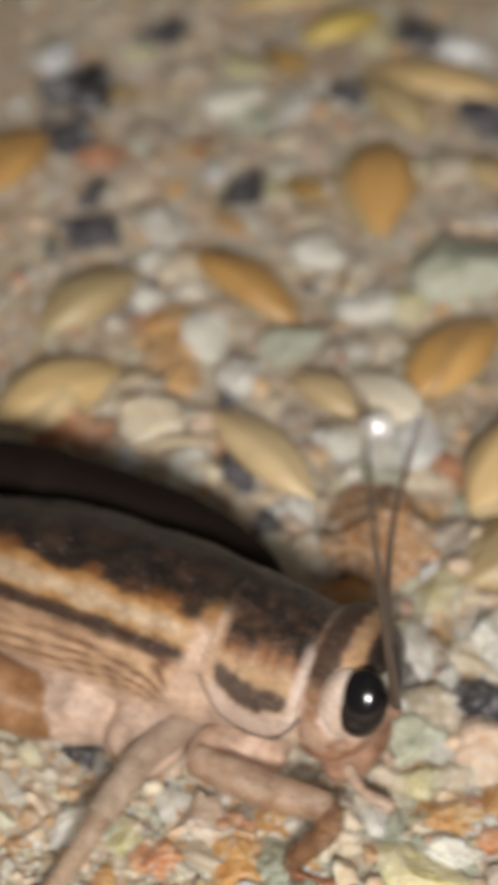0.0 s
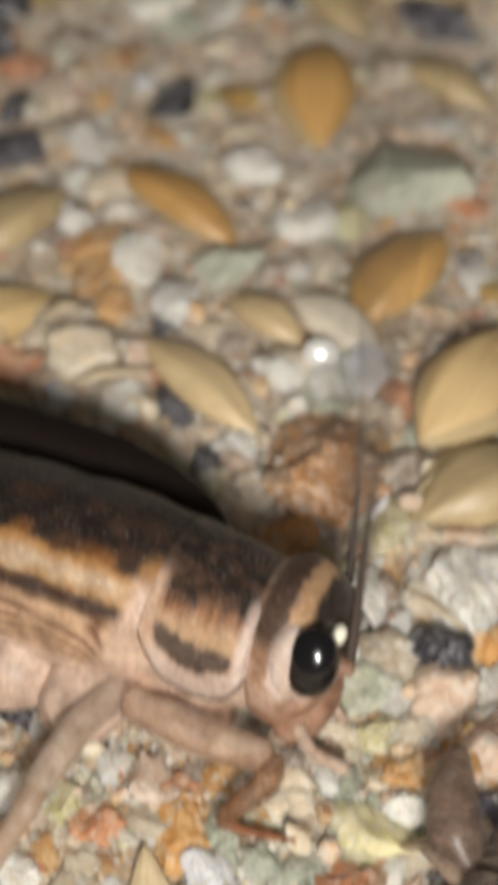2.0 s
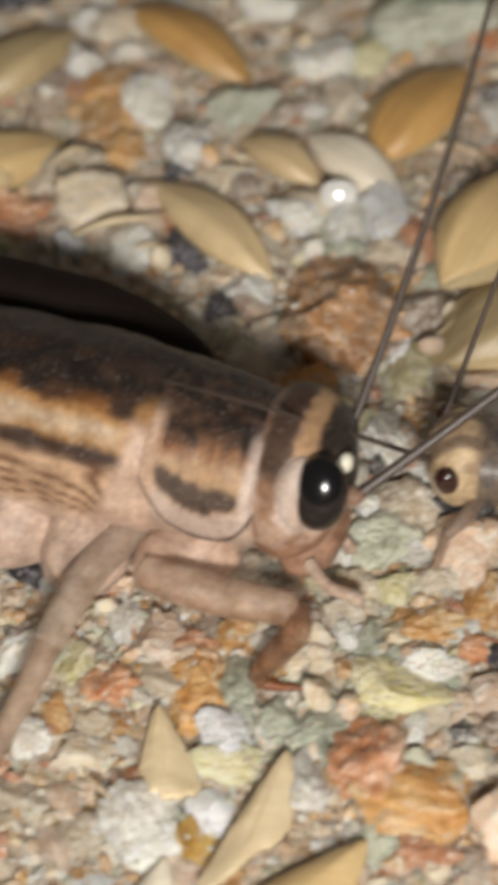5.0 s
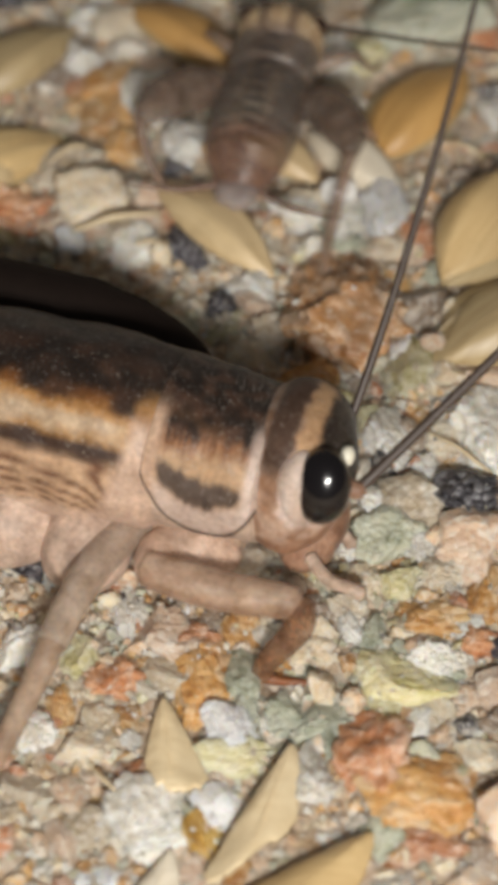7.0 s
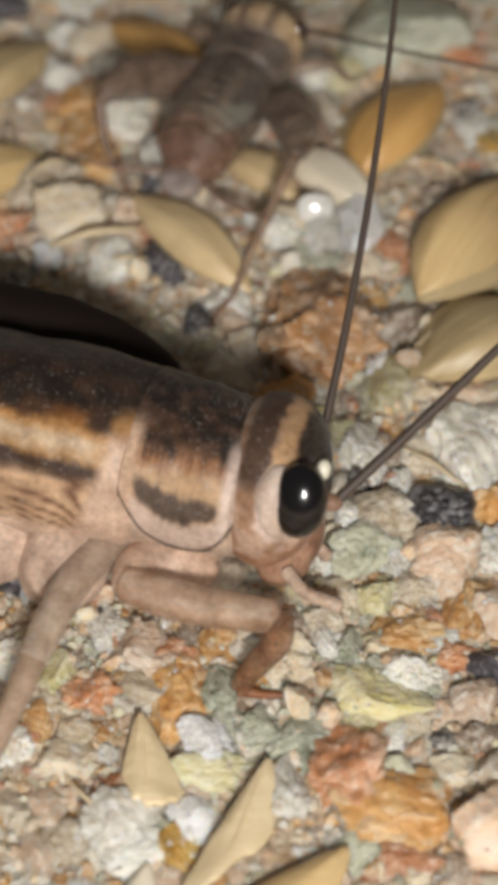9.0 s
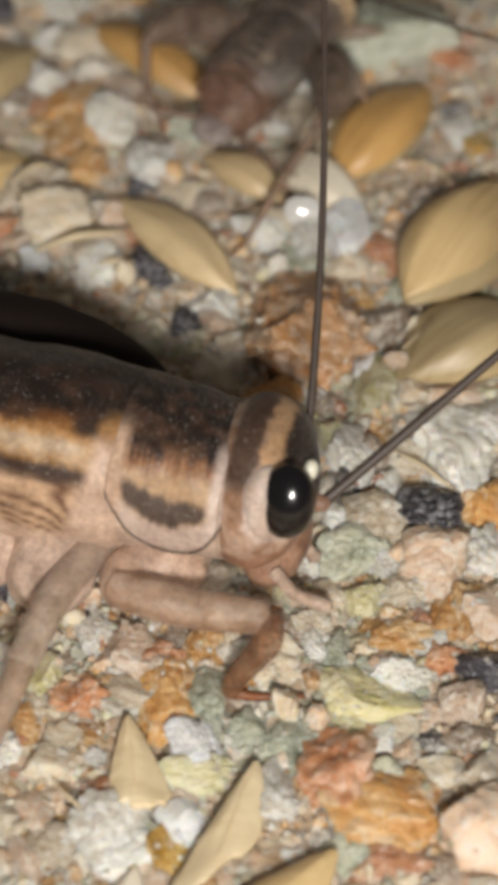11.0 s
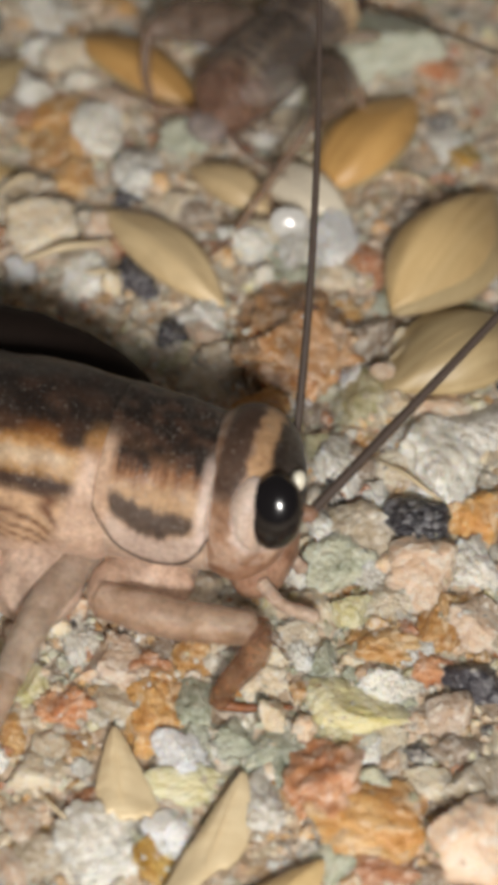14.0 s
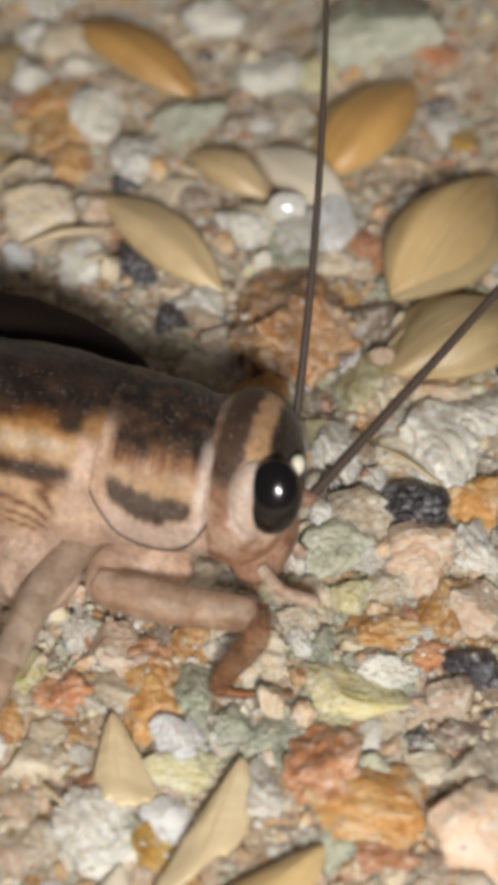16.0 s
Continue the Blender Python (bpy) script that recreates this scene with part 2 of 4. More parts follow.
def limb(points, radii, around=14, steps=10, flat=1.0):
    """A tube that runs smoothly through the points, with a radius at each."""
    pts = [Vector(p) for p in points]
    path, rad = [], []
    for i in range(len(pts) - 1):
        p0, p1, p2, p3 = pts[max(i - 1, 0)], pts[i], pts[i + 1], pts[min(i + 2, len(pts) - 1)]
        for k in range(steps):
            t = k / steps
            path.append(0.5 * ((2 * p1) + (p2 - p0) * t + (2 * p0 - 5 * p1 + 4 * p2 - p3) * t * t + (3 * p1 - p0 - 3 * p2 + p3) * t ** 3))
            rad.append(radii[i] * (1 - t) + radii[i + 1] * t)
    path.append(pts[-1])
    rad.append(radii[-1])
    sections, up = [], Vector((0.13, 0.21, 0.97)).normalized()
    for i, p in enumerate(path):
        d = (path[min(i + 1, len(path) - 1)] - path[max(i - 1, 0)]).normalized()
        side = d.cross(up).normalized()
        top = side.cross(d).normalized()
        up = top
        sections.append([p + (side * math.cos(q) + top * math.sin(q) * flat) * rad[i] for q in (2 * math.pi * j / around for j in range(around))])
    ends = (path[0] - (path[1] - path[0]).normalized() * rad[0] * 0.7, path[-1] + (path[-1] - path[-2]).normalized() * rad[-1] * 0.7)
    bm = bmesh.new()
    loops = [[bm.verts.new(p) for p in s] for s in sections]
    for a, b in zip(loops, loops[1:]):
        for j in range(around):
            bm.faces.new((a[j], a[(j + 1) % around], b[(j + 1) % around], b[j]))
    for loop, c in ((loops[0], ends[0]), (loops[-1], ends[1])):
        c = bm.verts.new(c)
        for j in range(around):
            bm.faces.new((loop[j], loop[(j + 1) % around], c))
    return bm


def ball(c, r, sub=4, rough=0.0, seed=0.0, turn=None):
    bm = bmesh.new()
    bmesh.ops.create_icosphere(bm, subdivisions=sub, radius=1.0)
    for v in bm.verts:
        f = 1 + rough * lump(v.co.x * 1.7, v.co.y * 1.7, v.co.z * 1.7, seed)
        v.co = Vector((v.co.x * r[0], v.co.y * r[1], v.co.z * r[2])) * f
        if turn:
            v.co = turn @ v.co
        v.co += Vector(c)
    return bm


def blend(a, b, t):
    t = min(1.0, max(0.0, t))
    return tuple(p * (1 - t) + q * t for p, q in zip(a, b))


def step(a, b, x):
    t = min(1.0, max(0.0, (x - a) / (b - a)))
    return t * t * (3 - 2 * t)


# ---- the gravel bed ----
def ground_sheet():
    """One sheet: fine and uneven below the camera, flat and coarse far out."""
    bm = bmesh.new()
    n, half = 110, 24.0
    grid = [[None] * (n + 1) for _ in range(n + 1)]
    for i in range(n + 1):
        for j in range(n + 1):
            x, y = -half + 2 * half * i / n, -half + 2 * half * j / n + 3
            z = 0.11 + 0.10 * lump(x * 0.4, y * 0.4, 0.3) + 0.08 * lump(x * 1.5, y * 1.5, 1.7)
            grid[i][j] = bm.verts.new((x, y, z))
    for i in range(n):
        for j in range(n):
            bm.faces.new((grid[i][j], grid[i + 1][j], grid[i + 1][j + 1], grid[i][j + 1]))
    rim = [grid[i][0] for i in range(n + 1)] + [grid[n][j] for j in range(1, n + 1)] + [grid[i][n] for i in range(n - 1, -1, -1)] + [grid[0][j] for j in range(n - 1, 0, -1)]
    for far in (60.0, 200.0, 900.0, 8000.0):
        out = [bm.verts.new((v.co.x / half * far, (v.co.y - 3) / half * far + 3, -0.1)) for v in rim] if far == 60 else \
              [bm.verts.new((v.co.x * far / last, (v.co.y - 3) * far / last + 3, -0.1)) for v in rim]
        for k in range(len(rim)):
            bm.faces.new((rim[k], rim[(k + 1) % len(rim)], out[(k + 1) % len(rim)], out[k]))
        rim, last = out, far
    return tagged(part("ground", bm, sand), "sandy bed covered with mixed gravel and seed husks", "ground", kind="structure")


ground = ground_sheet()


def stone_shape(seed, sub, lumpy=False):
    """A broken stone of size 1: a ball cut by random planes, then roughened."""
    rnd = random.Random(seed)
    bm = bmesh.new()
    bmesh.ops.create_icosphere(bm, subdivisions=sub, radius=0.66)
    cuts = []
    for _ in range(rnd.randint(9, 14)):
        d = Vector((rnd.gauss(0, 1), rnd.gauss(0, 1), rnd.gauss(0, 1))).normalized()
        cuts.append((d, rnd.uniform(0.3, 0.5)))
    for v in bm.verts:
        for d, h in cuts:
            over = v.co.dot(d) - h
            if over > 0:
                v.co -= d * over
        x, y, z = v.co
        grain = noise.voronoi(Vector((x * 7 + seed, y * 7, z * 7)))[0]
        crystal = 0.5 - min(1.0, grain[0] * 1.6) + 0.5 * (grain[1] - grain[0])
        crumbs = abs(lump(x * 8, y * 8, z * 8, seed)) + 0.5 * abs(lump(x * 17, y * 17, z * 17, seed))
        if lumpy:
            v.co *= 0.95 + 0.25 * lump(x * 3, y * 3, z * 3, seed) + 0.16 * lump(x * 7, y * 7, z * 7, seed) + 0.06 * lump(x * 15, y * 15, z * 15, seed) + 0.13 * crystal
        else:
            v.co *= 0.97 + 0.14 * lump(x * 3.2, y * 3.2, z * 3.2, seed) + 0.1 * lump(x * 7, y * 7, z * 7, seed) + 0.05 * lump(x * 14, y * 14, z * 14, seed) + 0.04 * crumbs + 0.1 * crystal
    return bm


def mesh_of(name, bm, mat):
    me = bpy.data.meshes.new(name)
    for v in bm.verts:
        v.co *= MM
    bm.to_mesh(me)
    bm.free()
    me.polygons.foreach_set("use_smooth", [True] * len(me.polygons))
    me.materials.append(mat)
    return me


SHAPES, taken, SEEDS_AT, tops = {}, [], [], []
pick = random.Random(5)


def shape_for(kind):
    key = (kind, pick.randrange(7))
    if key not in SHAPES:
        SHAPES[key] = mesh_of("stone", stone_shape(hash_of(key), 5 if kind in ("lumpy", "brick", "orange", "quartz") else 4, kind in ("lumpy", "brick")), STONE[kind])
    return SHAPES[key]


def hash_of(key):
    return sum(ord(c) * (i + 3) for i, c in enumerate(key[0])) + 101 * key[1]


def stone(kind, x, y, w, d, lift=0.0, spin=0.0):
    ob = new("stone", shape_for(kind))
    ob.parent = ground
    h = min(w, d) * pick.uniform(0.65, 0.85)
    turn = Euler((pick.uniform(-0.25, 0.25), pick.uniform(-0.25, 0.25), pick.uniform(-0.3, 0.3) + radians(spin))).to_matrix().to_4x4()
    ob.matrix_basis = Matrix.Translation((x * MM, y * MM, (lift - 0.02 + 0.05 * h) * MM)) @ turn @ Matrix.Diagonal((w * 1.32, d * 1.32, h, 1))
    ob["label"] = WORDS[kind]
    tops.append((ob, w, d, kind))
    if not spin:
        taken.append((x, y, 0.5 * (w + d) / 2))
    return ob


def chosen(kind, rows):
    for x, y, w, d in rows:
        stone(kind, x, y, w, d, {"lumpy": 0.5, "white": 0.3}.get(kind, 0.14))


# ---- seed husks ----
LABELS = {"pale": "pale straw-coloured seed husk lying on gravel", "tan": "tan ribbed seed husk lying on gravel", "orange": "glossy orange-brown seed lying on gravel",
          "dull": "dull greyish-tan seed husk lying on gravel", "amber": "yellow amber seed husk lying on gravel", "white": "bleached cream husk fragment lying on gravel"}


def seed_husk(x, y, z, length, width, turn, kind):
    """A pointed lens-shaped husk with a keel, a raised margin and a split along one side."""
    bm = bmesh.new()
    rnd = random.Random(int(abs(x * 91 + y * 37) * 10))
    n, m = 40, 28
    sections = []
    sag = rnd.uniform(0.03, 0.09) * length
    for i in range(n + 1):
        u = i / n
        r = max(0.012, math.sin(math.pi * u ** rnd_bias(rnd, i)) ** (0.72 if kind == "orange" else 0.86))
        ring = []
        for j in range(m):
            q = 2 * math.pi * j / m
            yy = 0.5 * width * r * math.cos(q)
            zz = 0.30 * width * r * math.sin(q)
            zz *= 1 + 0.1 * math.cos(3 * q) + 0.02 * math.cos(9 * q)
            if math.sin(q) > 0:
                zz += 0.05 * width * r * math.exp(-((abs(math.cos(q)) - 0.55) / 0.12) ** 2)
            ring.append(((u - 0.5) * length, yy + 0.025 * width * math.sin(math.pi * u * 1.4), zz - sag * (2 * u - 1) ** 2 + 0.03 * lump(u * 6, j * 0.5, x)))
        sections.append(ring)
    rings(bm, sections)
    ob = part("seed_husk", bm, HUSK[kind])
    if kind in ("orange", "tan", "dull") and width > 1.2:
        rim = [[(p[0] * 1.04, p[1] * 1.16 + 0.05 * width, p[2] * 0.72 - 0.04 * width) for p in ring] for ring in sections]
        part("husk_margin", rings(bmesh.new(), rim), HUSK["dull"], ob, "dull translucent margin of the husk")
    keel = limb([((u - 0.5) * length, 0.0, 0.30 * width * max(0.02, math.sin(math.pi * u)) ** (0.72 if kind == "orange" else 0.86) - sag * (2 * u - 1) ** 2) for u in (0.06, 0.2, 0.4, 0.6, 0.8, 0.95)],
                [0.01, 0.016, 0.02, 0.02, 0.016, 0.01], 8, 5)
    part("keel", keel, HUSK[kind], ob)
    ob.matrix_basis = place(x, y, z + 0.08, rnd.uniform(-12, 12), rnd.uniform(-5, 5), turn)
    SEEDS_AT.append((x, y, length, width, math.radians(turn)))
    return tagged(ob, LABELS[kind], "seed", "seed husks on the gravel")


def rnd_bias(rnd, i):
    if i == 0:
        rnd.bias = rnd.uniform(0.85, 1.15)
    return rnd.bias


def husk_shard(apex, left, right, ridge, height, kind, label):
    """A broken pointed piece of husk: a folded shell with a ridge and a torn end."""
    a, l, m = Vector(apex), Vector(left), Vector(right)
    n, k = 26, 22
    bm = bmesh.new()
    layers = []
    for down in (0.0, 0.16):
        grid = []
        for i in range(n + 1):
            line = []
            for j in range(k + 1):
                v = j / k
                torn = 0.92 + 0.16 * math.sin(math.pi * v) + 0.09 * lump(v * 5, apex[0], 2) + 0.07 * lump(v * 14, apex[1], 4)
                u = max(0.004, i / n) * torn
                spread = (u ** 0.66) / u
                edge = l.lerp(m, v)
                p = a.lerp(a + (edge - a), u) + (edge - l.lerp(m, 0.5)) * u * (spread - 1) * 0.8
                fold = v / ridge if v < ridge else (1 - v) / (1 - ridge)
                p.z += height * (min(u, 1.0) ** 0.6) * math.sin(0.5 * math.pi * fold) + 0.05 * lump(u * 4, v * 4, apex[0]) - down
                line.append(bm.verts.new(p))
            grid.append(line)
        layers.append(grid)
    top, low = layers
    for i in range(n):
        for j in range(k):
            bm.faces.new((top[i][j], top[i + 1][j], top[i + 1][j + 1], top[i][j + 1]))
            bm.faces.new((low[i][j + 1], low[i + 1][j + 1], low[i + 1][j], low[i][j]))
        for j in (0, k):
            bm.faces.new((top[i][j], low[i][j], low[i + 1][j], top[i + 1][j]))
    for j in range(k):
        bm.faces.new((top[n][j], low[n][j], low[n][j + 1], top[n][j + 1]))
        bm.faces.new((top[0][j + 1], low[0][j + 1], low[0][j], top[0][j]))
    bmesh.ops.recalc_face_normals(bm, faces=bm.faces)
    c = (a + l + m) / 3
    SEEDS_AT.append((c.x, c.y, (a - (l + m) / 2).length, (l - m).length, math.atan2(*(((l + m) / 2 - a).yx))))
    ob = part("husk_shard", bm, HUSK[kind])
    foot = l.lerp(m, ridge)
    rib = []
    for u in (0.04, 0.2, 0.4, 0.6, 0.8, 0.93):
        p = a.lerp(foot, u) + (foot - l.lerp(m, 0.5)) * u * (u ** -0.34 - 1) * 0.8
        rib.append((p.x, p.y, p.z + height * u ** 0.6))
    part("keel", limb(rib, [0.015, 0.03, 0.035, 0.035, 0.035, 0.025], 8, 5), HUSK[kind], ob)
    return tagged(ob, label, "seed", "broken husk shards")


seed_husk(-1.48, 5.72, 0.42, 5.40, 1.95, -47, "pale")
seed_husk(6.73, 5.61, 0.75, 6.02, 2.75, -122, "tan")
seed_husk(6.89, 1.68, 0.45, 4.90, 2.80, 34, "dull")
seed_husk(4.76, 10.41, 0.42, 4.78, 2.42, 54, "orange")
seed_husk(-2.20, 13.53, 0.42, 4.99, 1.92, -39, "orange")
seed_husk(-7.43, 12.69, 0.42, 4.60, 1.92, 45, "dull")
seed_husk(-8.00, 8.25, 0.42, 5.12, 2.12, 34, "tan")
seed_husk(0.43, 8.54, 0.42, 3.26, 1.41, -41, "pale")
seed_husk(2.69, 8.15, 0.42, 3.82, 1.65, -43, "white")
seed_husk(2.28, 18.97, 0.42, 5.20, 2.52, 89, "orange")
seed_husk(4.89, 24.74, 0.42, 6.62, 1.51, -16, "tan")
seed_husk(6.48, 19.51, 0.42, 3.94, 1.41, -37, "dull")
seed_husk(0.83, 27.94, 0.42, 3.67, 1.51, 30, "amber")
seed_husk(-10.72, 19.70, 0.42, 4.71, 1.92, 63, "orange")
seed_husk(4.21, 24.50, 0.42, 5.44, 1.21, -11, "tan")
seed_husk(2.72, 23.54, 0.42, 3.90, 1.51, -48, "dull")
seed_husk(-1.25, 29.48, 0.42, 4.75, 1.21, 11, "tan")
seed_husk(-8.24, 7.67, 0.42, 4.05, 1.81, 71, "pale")
husk_shard((-2.67, -10.94, 0.58), (-3.22, -13.64, 0.45), (-1.41, -13.56, 0.45), 0.45, 0.4, "straw", "pointed broken tan husk shard standing in gravel")
husk_shard((0.58, -12.44, 0.71), (-1.87, -16.61, 0.53), (0.70, -14.74, 0.53), 0.55, 0.35, "straw", "long split pale husk shard with torn edge")
husk_shard((2.54, -15.02, 0.67), (-1.06, -16.81, 0.45), (1.56, -17.75, 0.45), 0.5, 0.6, "tan", "broad amber-tan husk half lying on gravel")
husk_shard((-2.39, -15.38, 0.53), (-3.57, -16.88, 0.40), (-2.15, -16.90, 0.40), 0.5, 0.3, "white", "bleached greyish husk shard among gravel")
chosen("lumpy", [
    (2.40, 1.95, 2.62, 3.56),
])
chosen("yellow", [
    (-6.81, 26.34, 1.55, 0.82), (-1.47, 18.90, 0.88, 1.22), (-2.87, 25.52, 1.35, 1.18), (3.00, 12.96, 1.22, 1.18), (2.23, 27.37, 1.18, 0.98),
    (4.16, 0.13, 1.43, 1.58), (2.84, -1.70, 1.09, 1.21), (3.46, -7.27, 1.12, 1.08), (3.35, -10.33, 1.82, 1.38), (-0.86, -12.47, 2.08, 0.95),
])
chosen("quartz", [
    (-2.23, 9.19, 1.16, 1.22), (-5.72, 5.05, 0.81, 0.79), (-0.22, 3.56, 0.84, 0.98), (1.35, 10.73, 0.84, 0.60), (1.71, 12.82, 1.37, 1.22),
    (-3.51, 11.16, 1.37, 1.41), (-2.22, 9.19, 1.48, 1.16), (-3.95, 4.74, 1.32, 1.35), (-0.66, 3.67, 1.16, 0.71), (6.15, -1.84, 1.95, 2.43),
    (7.20, -0.93, 1.29, 1.23), (3.37, -2.11, 1.24, 1.56), (5.02, -1.01, 0.71, 1.05), (4.33, -3.32, 0.77, 0.86), (6.88, -5.71, 1.21, 1.43),
    (3.07, -4.28, 1.07, 1.19), (2.15, -5.86, 0.83, 0.92), (4.07, -5.92, 0.75, 1.01), (5.22, -8.43, 0.59, 0.82), (4.36, -9.59, 1.17, 0.98),
    (3.70, -11.41, 0.72, 0.80), (1.05, -13.16, 1.07, 1.58), (2.19, -8.58, 0.59, 0.82), (-3.74, -8.20, 0.67, 1.23), (-3.47, -11.94, 0.43, 0.64),
    (-3.07, -14.03, 1.70, 1.42), (-2.77, -15.07, 1.69, 0.91), (2.49, 6.05, 1.00, 1.29),
])
chosen("quartz", [
    (0.99, 6.59, 1.32, 1.16), (-5.12, 14.52, 1.32, 1.16), (-3.21, 23.74, 1.77, 1.47), (-0.98, 23.35, 1.22, 1.02), (1.88, 12.92, 1.38, 1.02),
    (0.35, 15.35, 2.06, 1.22), (6.12, 17.58, 1.01, 0.79), (6.95, 10.70, 0.71, 1.22), (-5.05, 16.56, 1.52, 1.37), (-5.40, 12.64, 1.01, 1.18),
])
chosen("brick", [
    (-2.78, 6.38, 1.00, 0.71), (-5.45, 11.64, 1.16, 0.98), (-7.56, 6.28, 1.81, 1.54), (-7.62, 20.24, 1.38, 1.22), (7.05, 13.66, 1.22, 1.02),
    (5.51, -9.20, 1.10, 0.90), (2.70, -12.38, 2.08, 2.47), (3.98, -14.99, 1.83, 1.25), (-2.04, -8.76, 1.11, 0.90), (-3.95, -10.03, 1.02, 1.30),
    (-3.37, -12.95, 0.86, 0.95), (4.62, 5.29, 0.99, 1.19),
])
chosen("black", [
    (-2.19, 4.80, 1.00, 1.16), (-2.57, 8.29, 0.90, 0.56), (-2.09, 5.20, 1.00, 1.16), (-1.22, 2.79, 0.84, 0.79), (-7.80, 16.26, 1.32, 1.16),
    (6.66, 22.97, 1.94, 2.12), (4.00, 27.78, 1.44, 1.67), (1.12, 24.17, 1.22, 1.02), (-5.63, 27.32, 1.44, 1.41), (-8.49, 24.00, 2.06, 2.20),
    (-8.88, 21.17, 1.89, 1.67), (-2.63, 18.70, 1.05, 1.61), (-7.89, 15.88, 1.55, 1.18), (-7.76, 18.06, 0.84, 0.98), (5.44, -4.26, 1.53, 1.45),
    (6.71, -9.43, 1.33, 1.31),
])
chosen("cream", [
    (-5.12, 6.75, 1.94, 1.59), (-1.21, 7.76, 1.00, 0.79), (-6.32, 7.80, 1.13, 0.94), (-5.35, 8.74, 1.29, 1.13), (1.53, 6.35, 1.45, 1.13),
    (-4.09, 5.71, 0.97, 0.94), (2.39, 11.10, 1.05, 1.16), (-5.87, 7.91, 1.81, 1.35), (-0.01, 5.00, 0.97, 0.94), (5.07, -2.33, 0.93, 0.86),
    (6.07, -3.92, 0.61, 0.85), (3.97, -4.63, 1.37, 1.44), (4.48, -6.96, 1.05, 0.83), (4.43, -11.21, 0.58, 1.21), (5.29, -12.62, 1.15, 0.80),
    (6.49, -12.80, 1.29, 1.43), (1.31, -8.75, 0.74, 0.82), (2.10, -7.94, 0.96, 0.66), (-2.75, -9.87, 1.24, 0.97), (-4.26, -11.59, 0.87, 0.96),
    (-4.67, -12.26, 1.15, 0.96), (-4.38, -14.58, 0.99, 0.94), (3.45, 4.91, 0.99, 0.92),
])
chosen("cream", [
    (-6.87, 9.08, 1.13, 0.94), (-0.94, 21.48, 1.05, 1.22), (4.60, 19.88, 1.38, 1.22), (-4.90, 25.11, 1.01, 1.18), (1.07, 19.74, 0.84, 1.18),
    (-6.22, 16.81, 1.35, 1.18), (-0.07, 17.05, 1.01, 0.79), (2.64, 24.45, 1.01, 0.98), (-4.37, 14.33, 1.35, 1.18), (1.49, 14.83, 1.18, 0.98),
])
chosen("pink", [
    (-0.15, 2.58, 1.21, 0.98), (-6.41, 5.96, 0.97, 0.75), (-4.19, 5.86, 2.50, 0.79), (6.36, 15.15, 1.13, 1.13), (-3.38, 12.52, 0.97, 0.94),
    (-3.39, 7.01, 0.97, 0.94), (0.60, 25.99, 1.10, 1.67), (-0.14, 21.21, 1.01, 0.98), (-6.37, 19.15, 1.18, 1.18), (6.25, -0.10, 1.35, 0.88),
    (5.32, -5.93, 1.74, 1.68), (6.75, -7.72, 1.34, 1.49), (5.83, -10.66, 1.17, 1.30), (6.09, -14.61, 1.84, 2.04), (-2.62, -8.62, 1.55, 1.31),
    (-5.05, -13.43, 0.86, 1.27), (-4.99, -14.96, 0.85, 1.06),
])
chosen("orange", [
    (-4.43, 9.08, 1.00, 1.16), (-4.39, 10.60, 1.48, 1.35), (-5.26, 11.51, 1.69, 1.16), (-4.69, 10.25, 1.53, 1.16), (1.31, 2.82, 0.97, 0.94),
    (-4.09, 20.69, 1.05, 0.82), (-4.97, 18.61, 0.71, 0.82), (-2.95, 16.93, 1.01, 0.98), (-4.44, 12.13, 1.18, 0.98), (7.04, -4.32, 1.38, 1.87),
    (5.67, -7.61, 0.97, 1.66), (4.19, -8.47, 1.78, 1.07), (4.11, -13.53, 2.28, 1.90), (-1.77, -10.32, 1.31, 1.78), (-0.75, -8.73, 1.03, 0.82),
    (-3.70, -11.25, 0.87, 0.64), (-5.20, -11.23, 0.72, 0.97),
])
chosen("green", [
    (2.50, 5.21, 0.97, 0.75), (4.84, 14.88, 3.31, 2.53), (-0.73, 10.65, 1.85, 1.16), (2.33, 5.92, 0.97, 1.13), (-2.33, 22.51, 1.38, 1.22),
    (3.33, -5.73, 1.36, 1.34), (2.79, -15.05, 0.84, 1.06), (1.40, -11.39, 1.30, 0.80), (1.53, -11.99, 0.72, 0.96), (1.07, -9.99, 0.58, 1.14),
    (2.77, -8.86, 0.74, 0.98), (3.46, -9.22, 0.66, 0.65), (-0.61, -9.98, 1.02, 1.46), (-0.54, -11.02, 0.87, 0.80), (0.40, -11.12, 1.01, 0.96),
    (4.89, 4.05, 0.65, 0.82),
])
chosen("brown", [
    (-6.16, 11.99, 1.53, 0.79), (5.99, 7.91, 1.00, 0.79), (0.83, 10.84, 1.00, 0.98), (-0.53, 7.50, 0.81, 0.75), (-5.09, 7.45, 1.29, 1.13),
    (-5.72, 21.60, 1.77, 1.18), (4.11, -2.22, 1.01, 0.86), (6.21, -11.53, 1.16, 0.97), (2.76, -13.76, 0.71, 0.79), (-1.56, -8.50, 0.59, 0.90),
    (4.26, 2.58, 1.46, 1.80), (3.58, 2.69, 0.89, 0.90),
])
chosen("white", [
    (-3.26, 5.14, 0.84, 0.30), (2.31, 7.50, 0.73, 0.84), (-5.74, 5.16, 0.68, 0.60), (5.33, 27.00, 1.94, 1.14), (-9.72, 25.40, 1.27, 1.47),
    (-3.64, 19.41, 0.54, 0.63), (-1.15, -11.83, 1.08, 1.04), (-1.25, -13.84, 0.85, 1.02), (3.62, 6.38, 1.25, 2.22),
])
